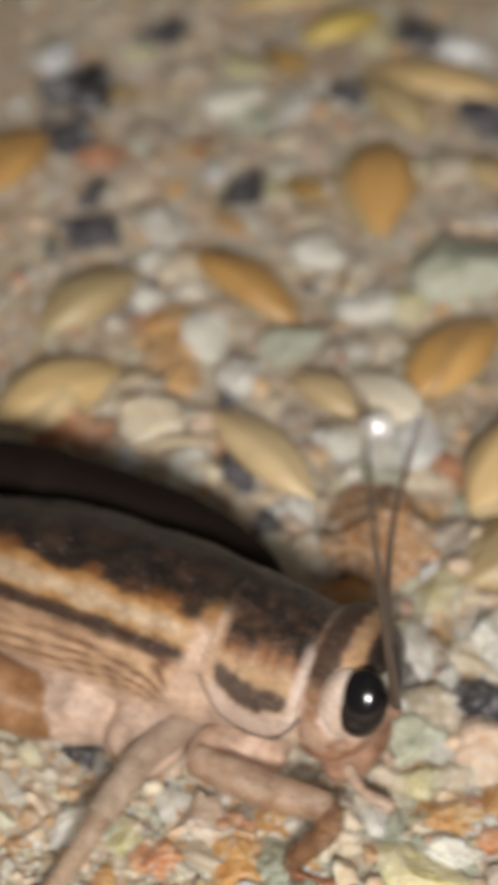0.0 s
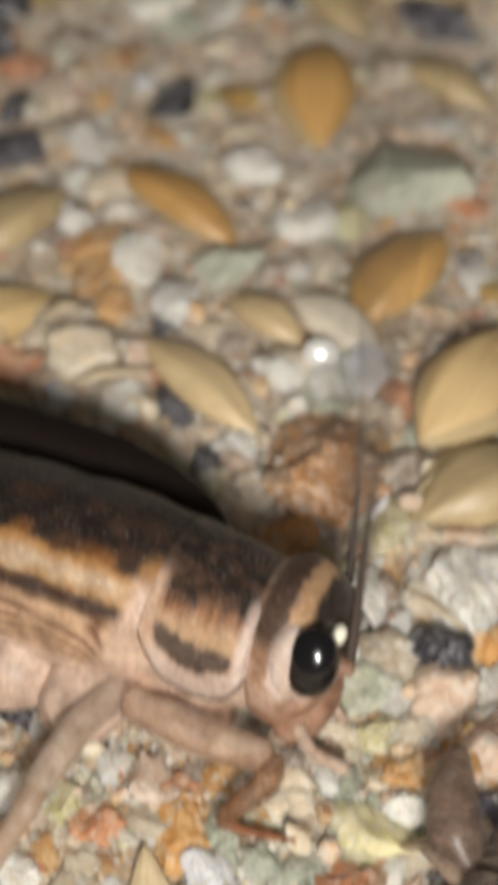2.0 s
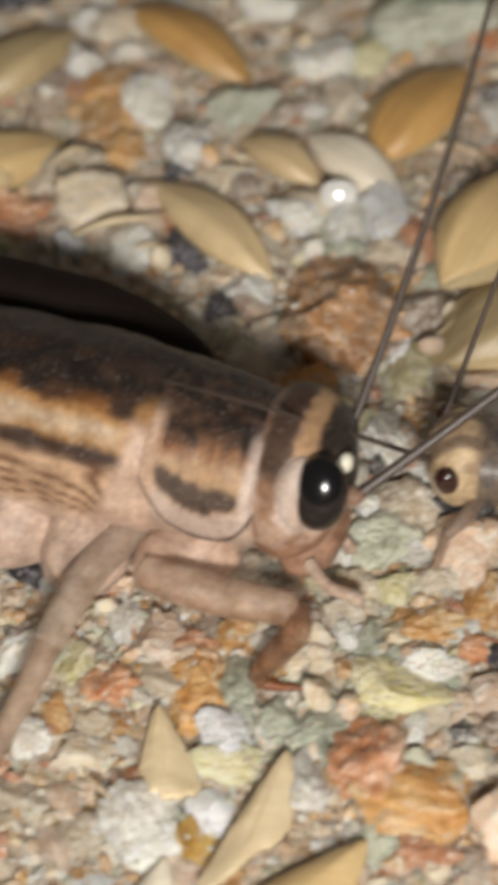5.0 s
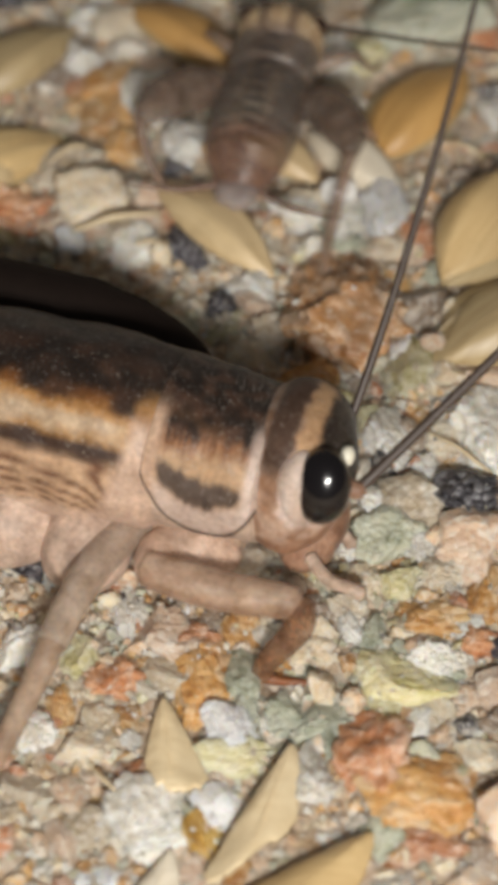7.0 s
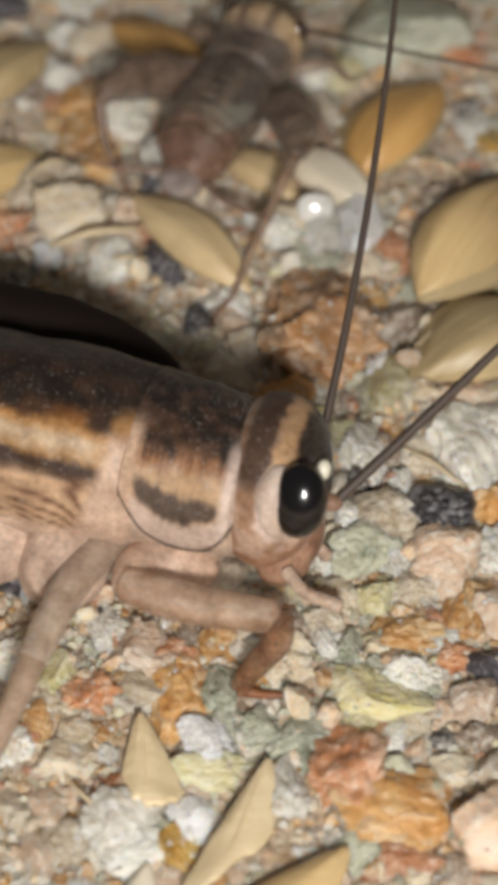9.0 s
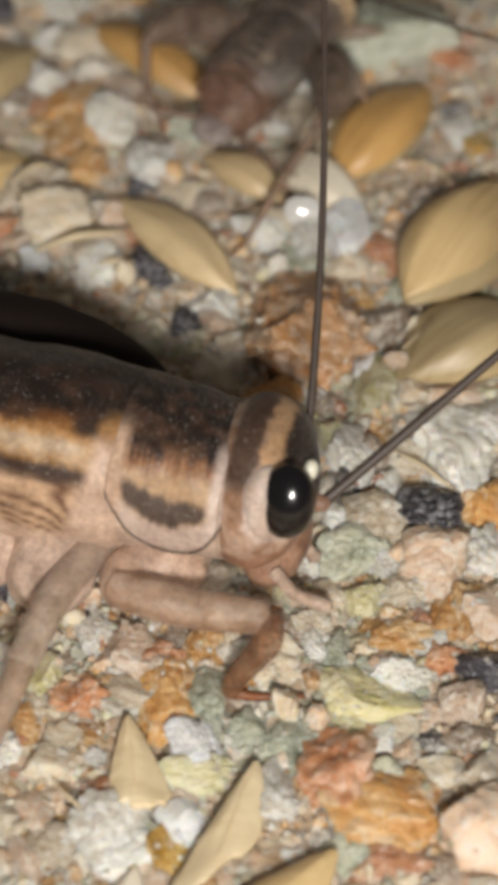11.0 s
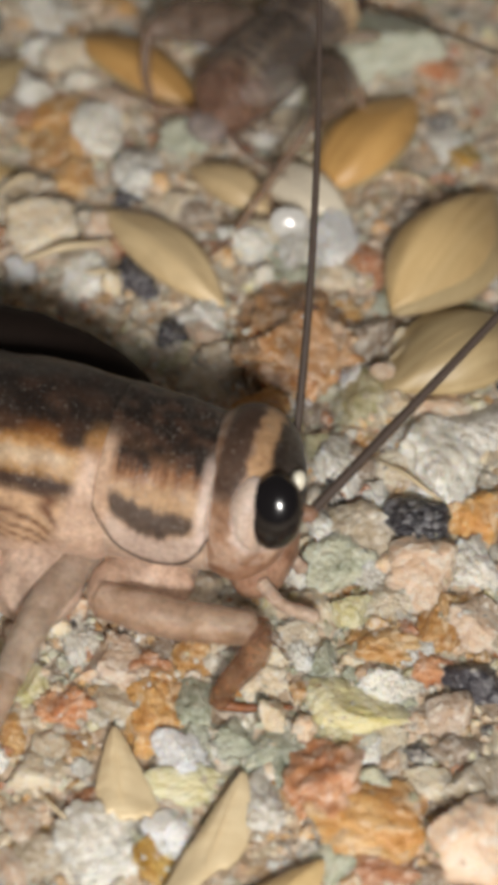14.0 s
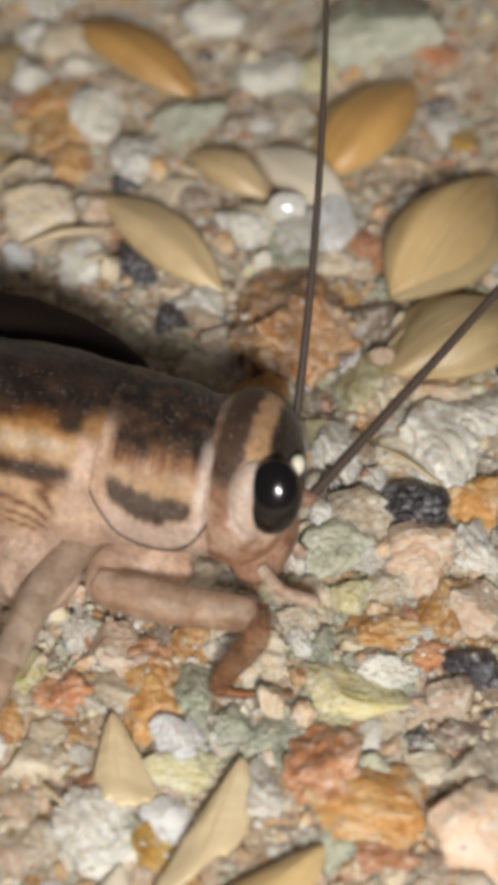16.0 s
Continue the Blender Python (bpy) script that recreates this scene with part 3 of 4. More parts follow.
chosen("amber", [
    (7.56, 9.83, 1.00, 0.98), (-1.25, 26.07, 1.55, 1.67), (-7.17, 23.90, 1.22, 0.82), (-0.29, 18.65, 1.27, 1.22), (-1.73, -14.76, 0.99, 1.53),
])


def straw_splinter(points, thick, label):
    ob = part("straw_splinter", limb(points, [thick * 0.4] + [thick] * (len(points) - 2) + [thick * 0.3], 8, 6), straw)
    return tagged(ob, label, "plant stem", "straw splinters")


straw_splinter([(5.38, 9.00, 0.50), (6.02, 8.58, 0.70), (6.62, 8.37, 0.40)], 0.07, "thin pale straw splinter lying on gravel")
straw_splinter([(4.46, -2.33, 0.60), (5.12, -2.93, 0.80), (5.71, -3.45, 0.70), (6.12, -3.68, 0.50)], 0.06, "thin pale straw splinter lying on gravel")
straw_splinter([(4.44, 0.83, 0.50), (5.26, 1.62, 0.80), (6.14, 2.85, 0.50)], 0.05, "thin pale straw splinter lying on gravel")
straw_splinter([(-4.53, -12.98, 0.70), (-4.01, -13.63, 0.80), (-3.53, -13.94, 0.50)], 0.06, "thin pale straw splinter lying on gravel")
straw_splinter([(-3.73, 4.82, 0.60), (-3.24, 4.79, 0.70), (-2.75, 4.81, 0.60)], 0.1, "thin pale straw splinter lying on gravel")
straw_splinter([(-5.57, 5.30, 0.60), (-4.32, 5.59, 0.90), (-3.01, 6.00, 0.60)], 0.14, "thin pale straw splinter lying on gravel")
straw_splinter([(-6.38, 7.95, 0.70), (-5.69, 8.48, 0.90), (-4.99, 8.71, 0.50)], 0.1, "thin pale straw splinter lying on gravel")


def glassy_chip(x, y, z, r):
    """A thin flake of quartz that stands at a slant and throws the torch back."""
    ob = part("quartz_chip", ball((0, 0, 0), (r, r * 0.85, r * 0.3), 4, 0.1, 3), plain("polished_quartz", (0.72, 0.7, 0.66), 0.2, 1.0))
    ob.matrix_basis = place(x, y, z, 49, 0, 0)
    return tagged(ob, "polished white quartz chip glinting among the husks", "stone")


glassy_chip(2.18, 6.65, 0.75, 0.55)


def on_seed(x, y):
    for sx, sy, length, width, a in SEEDS_AT:
        dx, dy = x - sx, y - sy
        u, v = dx * math.cos(a) + dy * math.sin(a), -dx * math.sin(a) + dy * math.cos(a)
        if abs(u) < length * 0.42 and abs(v) < width * 0.4:
            return True
    return False


def fill_gravel():
    """Loose stones and grit between the chosen ones: one joined mesh for each kind of stone."""
    rnd = random.Random(11)
    kinds = ["cream"] * 7 + ["quartz"] * 6 + ["orange"] * 5 + ["pink"] * 7 + ["green"] * 3 + ["brick"] * 2 + ["brown"] * 2 + ["yellow", "yellow", "black", "white"]
    grit_kinds = ["cream"] * 8 + ["quartz"] * 6 + ["green"] * 2 + ["pink"] * 7 + ["orange"] * 5 + ["brown", "yellow"]
    mossy = ["green"] * 7 + ["quartz"] * 3 + ["cream", "cream", "pink", "yellow"]
    bank = {}
    sources = []
    for s in range(16):
        bm = stone_shape(900 + s, 3 if s < 10 else 2)
        bm.verts.ensure_lookup_table()
        sources.append((np.array([v.co[:] for v in bm.verts]), np.array([[v.index for v in f.verts] for f in bm.faces])))
        bm.free()
    for size, tries, clear in ((1.3, 800, 0.8), (0.85, 3200, 0.6), (0.5, 13000, 0.36), (0.24, 15500, 0.3)):
        for _ in range(tries):
            x, y = rnd.uniform(-11, 11), rnd.uniform(-20, 30)
            w = size * rnd.uniform(0.7, 1.3)
            if size > 0.4 and (any((x - a) ** 2 + (y - b) ** 2 < (clear * (0.5 * w + c)) ** 2 for a, b, c in taken) or on_seed(x, y)):
                continue
            if size > 0.4:
                taken.append((x, y, 0.5 * w))
            if y > 3 and (size > 1 or size > 0.6 and rnd.random() < 0.55):
                continue
            if size > 0.6 and -6.5 < x < 8.5 and -17.5 < y < 9 and len(tops) < 300:
                stone(kinds[rnd.randrange(len(kinds))], x, y, w, w * rnd.uniform(0.75, 1.0), 0.0, rnd.uniform(0, 360))
                continue
            co, fa = sources[rnd.randrange(10) if size > 0.6 else 10 + rnd.randrange(6)]
            e = np.array(Euler((rnd.uniform(0, 6.3), rnd.uniform(0, 6.3), rnd.uniform(0, 6.3))).to_matrix())
            p = (co * (w * rnd.uniform(0.9, 1.5), w * rnd.uniform(0.8, 1.1), w * 0.8)) @ e.T
            z = -0.04 + rnd.uniform(-0.1, 0.16) if size > 0.4 else rnd.uniform(-0.03, 0.22)
            bed = mossy if size < 0.7 and -0.5 < x < 4.5 and -12 < y < -7 else kinds if size > 0.4 else grit_kinds
            bank.setdefault(bed[rnd.randrange(len(bed))], []).append((p + (x, y, z), fa, size > 0.6))
    crumb = bmesh.new()
    bmesh.ops.create_icosphere(crumb, subdivisions=1, radius=0.5)
    crumb.verts.ensure_lookup_table()
    cco, cfa = np.array([v.co[:] for v in crumb.verts]), np.array([[v.index for v in f.verts] for f in crumb.faces])
    crumb.free()
    for ob, w, d, kind in tops:
        verts = [ob.matrix_basis @ v.co / MM for v in ob.data.vertices]
        high = [v for v in verts if v.z > 0.12]
        for _ in range(int(2 + 2 * w * d) if high else 0):
            at = np.array(high[rnd.randrange(len(high))])
            size = rnd.uniform(0.08, 0.24)
            stretch = [size * rnd.uniform(0.7, 1.5), size * rnd.uniform(0.7, 1.5), size * 0.55]
            home = kind if kind in LOOSE and rnd.random() < 0.5 else ("white", "quartz", "cream", "pink", "yellow")[rnd.randrange(5)]
            bank.setdefault(home, []).append((cco * stretch * (1 + 0.3 * np.sin(17 * cco[:, [1, 2, 0]] + at[0])) + at - (0, 0, 0.02), cfa, False))
    for kind, pieces in bank.items():
        verts, faces, soft_faces, at = [], [], [], 0
        for p, fa, soft_piece in pieces:
            soft_faces += [soft_piece] * len(fa)
            verts.append(p)
            faces.append(fa + at)
            at += len(p)
        me = bpy.data.meshes.new("loose_gravel")
        me.from_pydata((np.concatenate(verts) * MM).tolist(), [], np.concatenate(faces).tolist())
        me.polygons.foreach_set("use_smooth", soft_faces)
        me.materials.append(LOOSE[kind])
        tagged(new("loose_gravel", me), "small loose " + WORDS[kind] + "s and grit", "gravel", kind="stuff")


LOOSE = {}
for kind, (d, m, l, r) in {"quartz": ((0.52, 0.47, 0.38), (0.67, 0.61, 0.51), (0.77, 0.72, 0.63), 0.26), "white": ((0.66, 0.64, 0.6), (0.78, 0.76, 0.73), (0.86, 0.85, 0.83), 0.4),
                           "cream": ((0.52, 0.39, 0.24), (0.68, 0.55, 0.38), (0.77, 0.67, 0.5), 0.45), "orange": ((0.46, 0.23, 0.08), (0.62, 0.36, 0.15), (0.7, 0.48, 0.26), 0.42),
                           "pink": ((0.56, 0.36, 0.23), (0.7, 0.5, 0.34), (0.78, 0.61, 0.46), 0.45), "green": ((0.28, 0.29, 0.2), (0.44, 0.44, 0.32), (0.58, 0.57, 0.45), 0.5),
                           "brick": ((0.34, 0.12, 0.05), (0.47, 0.2, 0.1), (0.58, 0.32, 0.2), 0.42), "brown": ((0.17, 0.12, 0.08), (0.28, 0.21, 0.15), (0.4, 0.32, 0.24), 0.45),
                           "yellow": ((0.48, 0.42, 0.2), (0.62, 0.56, 0.34), (0.72, 0.67, 0.47), 0.4), "black": ((0.03, 0.028, 0.03), (0.07, 0.065, 0.07), (0.15, 0.14, 0.14), 0.35)}.items():
    LOOSE[kind] = stone_material("loose_" + kind, d, m, l, r, island=True)
fill_gravel()


# ---- the adult cricket ----
PALE, TAN, PINK = (0.47, 0.34, 0.245), (0.46, 0.27, 0.115), (0.54, 0.36, 0.27)
# the third colour is dust and sheen along the crest, painted as one grey
DARK, BLACK, DUSTY_SHEEN = (0.06, 0.034, 0.023), (0.027, 0.019, 0.015), (0.1, 0.086, 0.072)
LEG, RUST = (0.58, 0.41, 0.3), (0.26, 0.1, 0.04)


def angle(y, z, zc, a, b):
    """Degrees from the top of the back, positive on the creature's right side."""
    return math.degrees(math.atan2(-y / a, (z - zc) / b))


LEAN = 26.0


def leaned(bm):
    """The body leans away a little about its long axis."""
    turn = Euler((radians(-LEAN), 0, 0)).to_matrix()
    for v in bm.verts:
        v.co = turn @ (v.co - Vector((0, 0, 2.9))) + Vector((0, 0, 2.9))
    return bm


def lean_angle(y, z, zc, a, b):
    turn = Euler((radians(LEAN), 0, 0)).to_matrix()
    p = turn @ Vector((0, y, z - 2.9))
    th = angle(p.y, p.z + 2.9, zc, a, b)
    return math.copysign(max(0.0, abs(th) - 10.0), th)


def wing_paint(x, y, z):
    """Dark back, tan shoulder stripe, dark line, veined flank."""
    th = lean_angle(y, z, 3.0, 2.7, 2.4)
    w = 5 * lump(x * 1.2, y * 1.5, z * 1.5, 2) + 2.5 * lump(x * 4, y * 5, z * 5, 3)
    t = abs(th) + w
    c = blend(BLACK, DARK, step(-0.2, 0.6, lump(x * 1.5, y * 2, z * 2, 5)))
    # sheen on the crest painted in as grey, far side only
    c = blend(c, DUSTY_SHEEN, 0.35 * step(-3, -8, th + 0.4 * w))
    c = blend(c, (0.24, 0.1, 0.03), 0.9 * step(24, 36, t) * step(-0.25, 0.3, lump(x * 1.1, 0, 0, 8)))
    c = blend(c, (0.36, 0.18, 0.06), step(36, 42, t))
    c = blend(c, TAN, step(39, 47, t))
    c = blend(c, (0.5, 0.375, 0.25), step(44, 50, t))
    c = blend(c, (0.4, 0.22, 0.08), step(54, 59, t))
    c = blend(c, DARK, step(58, 62, abs(th) + 0.5 * w))
    fan = (abs(th) - 64.0) / (17.0 * math.sqrt(max(0.02, -0.9 - x)))
    vein = 0.5 + 0.5 * math.sin(27.0 * fan + 1.2 * lump(x * 0.5, 0, 0, 4))
    c = blend(c, blend((0.52, 0.35, 0.22), (0.15, 0.07, 0.04), vein ** 2), step(69, 74, abs(th) + 0.3 * w))
    c = blend(c, (0.4, 0.22, 0.09), 0.9 * step(-1.95, -1.6, x + 0.35 * lump(th * 0.08, x * 2, 1) + 0.018 * (abs(th) - 40)) * step(16, 34, t) * step(62, 50, abs(th)))
    c = blend(c, (0.57, 0.41, 0.31), step(-1.85, -1.45, x + 0.012 * abs(abs(th) - 52)) * step(36, 48, abs(th)))
    return blend(c, (0.6, 0.44, 0.34), step(104, 116, t))


def pronotum_paint(x, y, z):
    th = lean_angle(y, z, 2.9, 2.4, 2.1)
    s = abs(th)
    jag = 6 * lump(x * 2.5, y * 1.2, z * 1.2, 1) + 9 * abs(lump(x * 6.5, 0.2 * y, 0, 6)) + 2.5 * lump(x * 14, y * 4, z * 4, 5)
    t = s + jag
    c = blend(BLACK, (0.08, 0.045, 0.03), step(-0.3, 0.5, lump(x * 2.6, y * 2.6, z * 2.6, 3)))
    # far rim of the shield: dust and a painted sheen
    c = blend(c, DUSTY_SHEEN, 0.85 * step(-3, -8, th + 0.3 * jag))
    blotch = step(0.05, 0.35, lump(x * 1.9 + 3, y * 1.5, z * 1.5, 9))
    c = blend(c, (0.32, 0.16, 0.07), 0.15 * blotch * step(20, 32, s))
    c = blend(c, (0.28, 0.13, 0.06), step(38, 50, t))
    c = blend(c, (0.43, 0.28, 0.16), step(46, 57, t))
    # the dark crescent low on the flank
    along = (x - 0.22) / 1.15
    centre = 76 + 4.5 * along - 9 * along * along
    half = 9.5 * max(0.0, 1 - abs(along) ** 3) ** 0.5 if abs(along) < 1 else 0.0
    c = blend(c, (0.52, 0.405, 0.34), step(centre + 3, centre + 14, s))
    fuzz = abs(s - centre + 3.0 * lump(x * 9, s * 0.1, 0, 2) + 2.0 * lump(x * 3, 0, 1, 4))
    c = blend(c, (0.06, 0.042, 0.035), 0.92 * step(half + 3.5, half - 3.5, fuzz) if half > 0 else 0.0)
    c = blend(c, (0.55, 0.38, 0.27), step(-0.75, -1.1, x) * step(16, 36, s))
    c = blend(c, (0.6, 0.49, 0.43), 0.85 * step(1.25, 1.5, x) * step(14, 40, s))
    edge = lobe_edge(x)
    c = blend(c, (0.54, 0.41, 0.32), step(edge + 2, edge + 4, s))
    return blend(c, (0.06, 0.04, 0.03), step(edge - 3, edge - 1, s) * step(edge + 4, edge + 2, s))


def lobe_edge(x):
    """Lower edge of the neck shield's flank, in degrees from its back: rounded off to the rear."""
    return 112 - 44 * max(0.0, (0.5 - x) / 1.8) ** 2.2 - 26 * max(0.0, (x - 0.6) / 1.1) ** 2.4


def lobed(bm):
    """Below its lower edge the shield gives way to the narrower chest."""
    for v in bm.verts:
        s = abs(lean_angle(v.co.y, v.co.z, 2.9, 2.4, 2.1))
        k = 1 - 0.11 * step(lobe_edge(v.co.x) + 1, lobe_edge(v.co.x) + 5, s)
        v.co.y *= k
        v.co.z = 2.9 + (v.co.z - 2.9) * k
    return bm


def head_paint(x, y, z):
    """Brown and tan bands across the crown, a pale crescent behind the eye, a mottled pinkish cheek."""
    th = lean_angle(y, z, 2.9, 2.6, 2.5)
    q = Euler((radians(LEAN), 0, 0)).to_matrix() @ Vector((x, y, z - 2.9))
    u = (x - 2.2) * 1.12
    n = 0.16 * lump(x * 2.5, y * 2.5, z * 2.5, 4) + 0.07 * lump(x * 8, y * 8, z * 8, 4)
    s = abs(th)
    c = blend((0.52, 0.37, 0.28), (0.36, 0.21, 0.13), step(-0.25, 0.3, lump(x * 2.8, y * 2.8, z * 2.8, 8)))
    c = blend(c, (0.6, 0.45, 0.38), 0.6 * step(0.1, 0.45, lump(x * 4, y * 4, z * 4, 12)) * step(90, 108, s))
    c = blend(c, (0.3, 0.17, 0.1), 0.5 * step(0.4, 0.15, u + n) * step(-0.6, -0.35, u + n) * step(46, 58, s) * step(100, 76, s))
    c = blend(c, (0.46, 0.29, 0.16), step(0.15, 0.4, u + n) * step(70, 54, s))
    c = blend(c, DARK, 0.95 * step(0.38, 0.14, u + n) * step(-0.8, -0.5, u) * step(66, 46, s + 30 * n))
    # painted grey sheen over the far side of the crown
    c = blend(c, DUSTY_SHEEN, 0.75 * step(-4, -10, th + 30 * n))
    c = blend(c, BLACK, step(0.72, 0.98, u + n) * step(80, 64, s))
    ex, ez = (q.x - 3.3) / 0.74, (q.z - 0.6) / 1.1
    near = math.hypot(ex, ez) + 1.1 * n
    if q.y < 0:
        c = blend(c, (0.66, 0.54, 0.48), 0.95 * step(1.52, 1.28, near - 0.1 * ez) * step(0.2, -0.25, ex) * step(0.95, 0.7, ez) * step(-1.15, -0.75, ez))
    c = blend(c, (0.56, 0.42, 0.34), 0.7 * step(-0.55, -0.8, u + 0.5 * n) * step(40, 60, s))
    return blend(c, (0.34, 0.16, 0.08), 0.85 * step(104, 126, s + 40 * n))


def leg_paint(x, y, z):
    n = lump(x * 2.0, y * 2.0, z * 2.0, 6)
    c = blend(LEG, (0.4, 0.25, 0.15), step(-0.1, 0.5, n))
    c = blend(c, (0.3, 0.18, 0.11), 0.6 * step(0.1, 0.5, lump(x * 0.5, y * 5, z * 5, 9)))
    c = blend(c, (0.68, 0.55, 0.44), 0.7 * step(0.15, 0.5, lump(x * 0.7, y * 4, z * 6, 15)))
    return blend(c, (0.36, 0.2, 0.12), 0.55 * step(0.28, 0.12, abs(z - 2.15 + 0.1 * n)) * step(-0.4, 0.3, lump(x * 0.8, 1, 2, 5)))


def even(color, other=None):
    other = other or tuple(c * 0.75 for c in color)
    return lambda x, y, z: blend(color, other, step(-0.3, 0.5, lump(x * 2, y * 2, z * 2, 2)))


def adult_cricket():
    top = new("cricket")
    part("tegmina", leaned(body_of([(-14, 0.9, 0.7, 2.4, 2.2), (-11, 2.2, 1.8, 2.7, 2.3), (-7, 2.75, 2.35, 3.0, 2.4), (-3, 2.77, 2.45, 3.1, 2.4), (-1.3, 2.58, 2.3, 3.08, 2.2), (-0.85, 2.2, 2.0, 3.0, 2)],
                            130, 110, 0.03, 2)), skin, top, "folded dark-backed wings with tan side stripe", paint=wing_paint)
    # dark lobe behind the back, shaped for the cast shadow as well as a wing fold
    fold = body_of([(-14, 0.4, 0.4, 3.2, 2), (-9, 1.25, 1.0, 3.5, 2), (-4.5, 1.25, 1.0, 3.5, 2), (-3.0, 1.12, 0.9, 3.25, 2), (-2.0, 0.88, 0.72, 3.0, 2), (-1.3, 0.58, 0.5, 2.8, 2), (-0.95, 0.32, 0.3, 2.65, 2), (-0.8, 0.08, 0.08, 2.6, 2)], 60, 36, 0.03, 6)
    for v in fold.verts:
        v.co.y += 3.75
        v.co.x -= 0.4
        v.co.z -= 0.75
    part("shadow_fold", fold, shadow_film, top, "blackish-brown band behind the wings, wing fold and cast shadow in one")
    part("abdomen", body_of([(-15.5, 0.3, 0.3, 1.9, 2), (-14, 1.3, 1.1, 1.9, 2), (-8, 2.2, 1.7, 1.9, 2), (-2, 2.1, 1.6, 1.8, 2), (1.2, 1.7, 1.3, 1.8, 2)], 60, 40, 0.05, 3),
         skin, top, "pale pinkish underside", paint=even(PALE, (0.5, 0.33, 0.23)))
    part("pronotum", lobed(leaned(body_of([(-1.36, 2.4, 2.14, 3.08, 2.1), (-1.25, 2.6, 2.34, 3.1, 2.1), (-0.9, 2.58, 2.32, 3.1, 2.15), (0.6, 2.48, 2.22, 3.02, 2.15), (1.45, 2.42, 2.14, 2.95, 2.1), (1.62, 2.4, 2.1, 2.93, 2.1), (1.74, 2.2, 1.9, 2.9, 2.0)],
                             150, 220, 0.03, 4))), skin, top, "mottled black and tan neck shield with pale margin", paint=pronotum_paint)
    head = part("head", leaned(ball((2.2, 0.15, 3.2), (1.5, 2.4, 2.32), 6, 0.045, 5)), skin, top, "banded tan and brown head", paint=head_paint)
    cream = plain("ocellus_cream", (0.8, 0.76, 0.62), 0.25, 0.5)
    for side in (-1, 1):
        tilt = Euler((0, 0, side * 0.3)).to_matrix()
        part("compound_eye", leaned(ball((3.28 if side < 0 else 2.6, side * (1.8 if side < 0 else 1.5), 3.72), (0.78, 0.66, 1.02), 5, 0, 0, tilt)), eye_black, head, "glossy black eye")
        if side < 0:
            part("eye_rim", leaned(limb([(2.72, -1.6, 4.45), (2.66, -1.78, 4.2), (2.62, -1.92, 3.75), (2.68, -1.88, 3.1), (2.85, -1.6, 2.55)], [0.16, 0.36, 0.5, 0.44, 0.2], 18)), skin, head,
                 "pale swollen crescent behind the eye", paint=even((0.64, 0.53, 0.46), (0.54, 0.41, 0.33)))
            part("ocellus", leaned(ball((3.66, -0.95, 4.3), (0.2, 0.26, 0.28), 4)), cream, head, "cream ocellus")
            part("antenna_socket", leaned(limb([(x, -1.1, 3.5) for x in (3.4, 3.85, 4.2)], [0.3, 0.26, 0.2])), skin, head, paint=even((0.3, 0.18, 0.12)))
        part("palp", limb([(3.0, -1.3, 1.4), (3.6, -1.7, 1.2), (4.2, -1.9, 1.3), (4.6, -1.9, 1.2)] if side < 0 else [(2.9, 0.3, 1.2), (3.3, 0.2, 0.9), (3.6, 0.1, 0.7), (3.8, 0.0, 0.6)], [0.2, 0.18, 0.18, 0.22]), skin, head, "pale feeler below the mouth", paint=even((0.6, 0.46, 0.36)))
    part("mouth", ball((2.7, 0, 1.0), (0.9, 1.5, 0.75), 4, 0.12, 3), skin, head, "reddish-brown mouth", paint=even((0.4, 0.24, 0.16), (0.24, 0.12, 0.07)))
    legs = []
    for side in (-1, 1):
        s = side
        reach = 1.0 if s < 0 else 0.55
        fx = 0.0 if s < 0 else -1.8
        fore = part("fore_leg", limb([(-0.75 + fx, s * 3.3 * reach, 2.0), (0.2 + fx, s * 3.45 * reach, 2.1), (1.2 + fx, s * 3.5 * reach, 2.1), (2.1 + fx, s * 3.5 * reach, 2.2), (3.25 + fx, s * 3.35 * reach, 2.15)], [0.5, 0.55, 0.54, 0.52, 0.44], 20), thin_skin, top, "translucent tan front leg", paint=leg_paint)
        legs.append(fore)
        part("tibia", limb([(3.3 + fx, s * 3.35 * reach, 2.15), (3.4 + fx, s * 3.7 * reach, 1.6), (2.85 + fx, s * 4.3 * reach, 0.85), (2.65 + fx, s * 4.6 * reach, 0.35)], [0.46, 0.4, 0.32, 0.26]), thin_skin, fore, paint=even((0.3, 0.155, 0.08), (0.17, 0.07, 0.03)))
        part("tarsus", limb([(2.65 + fx, s * 4.6 * reach, 0.35), (3.35 + fx, s * 4.5 * reach, 0.28), (4.55 + fx, s * 4.2 * reach, 0.3)], [0.17, 0.12, 0.06]), skin, fore, paint=even(RUST))
        mid = part("middle_leg", limb([(-1.5, s * 1.4, 1.4), (-1.7, s * 2.2, 1.9), (-2.1 - (3 if s > 0 else 0), s * 4.2 * reach, 2.3), (-2.35 - (6 if s > 0 else 0), s * 6.2 * reach * (0.6 if s > 0 else 1), 2.0)], [0.7, 0.52, 0.48, 0.42], 18), thin_skin, top, "translucent greyish tan middle leg", paint=even((0.56, 0.45, 0.36), (0.42, 0.32, 0.24)))
        if s < 0:
            part("tibia", limb([(-2.35, -6.2, 2.0), (-2.6, -7.8, 1.3), (-3.1, -10.2, 0.35)], [0.38, 0.33, 0.26]), thin_skin, mid, paint=even((0.54, 0.4, 0.29), (0.42, 0.29, 0.2)))
            part("tarsus", limb([(-3.1, -10.2, 0.35), (-3.4, -11.8, 0.3)], [0.16, 0.08]), skin, mid, paint=even(RUST))
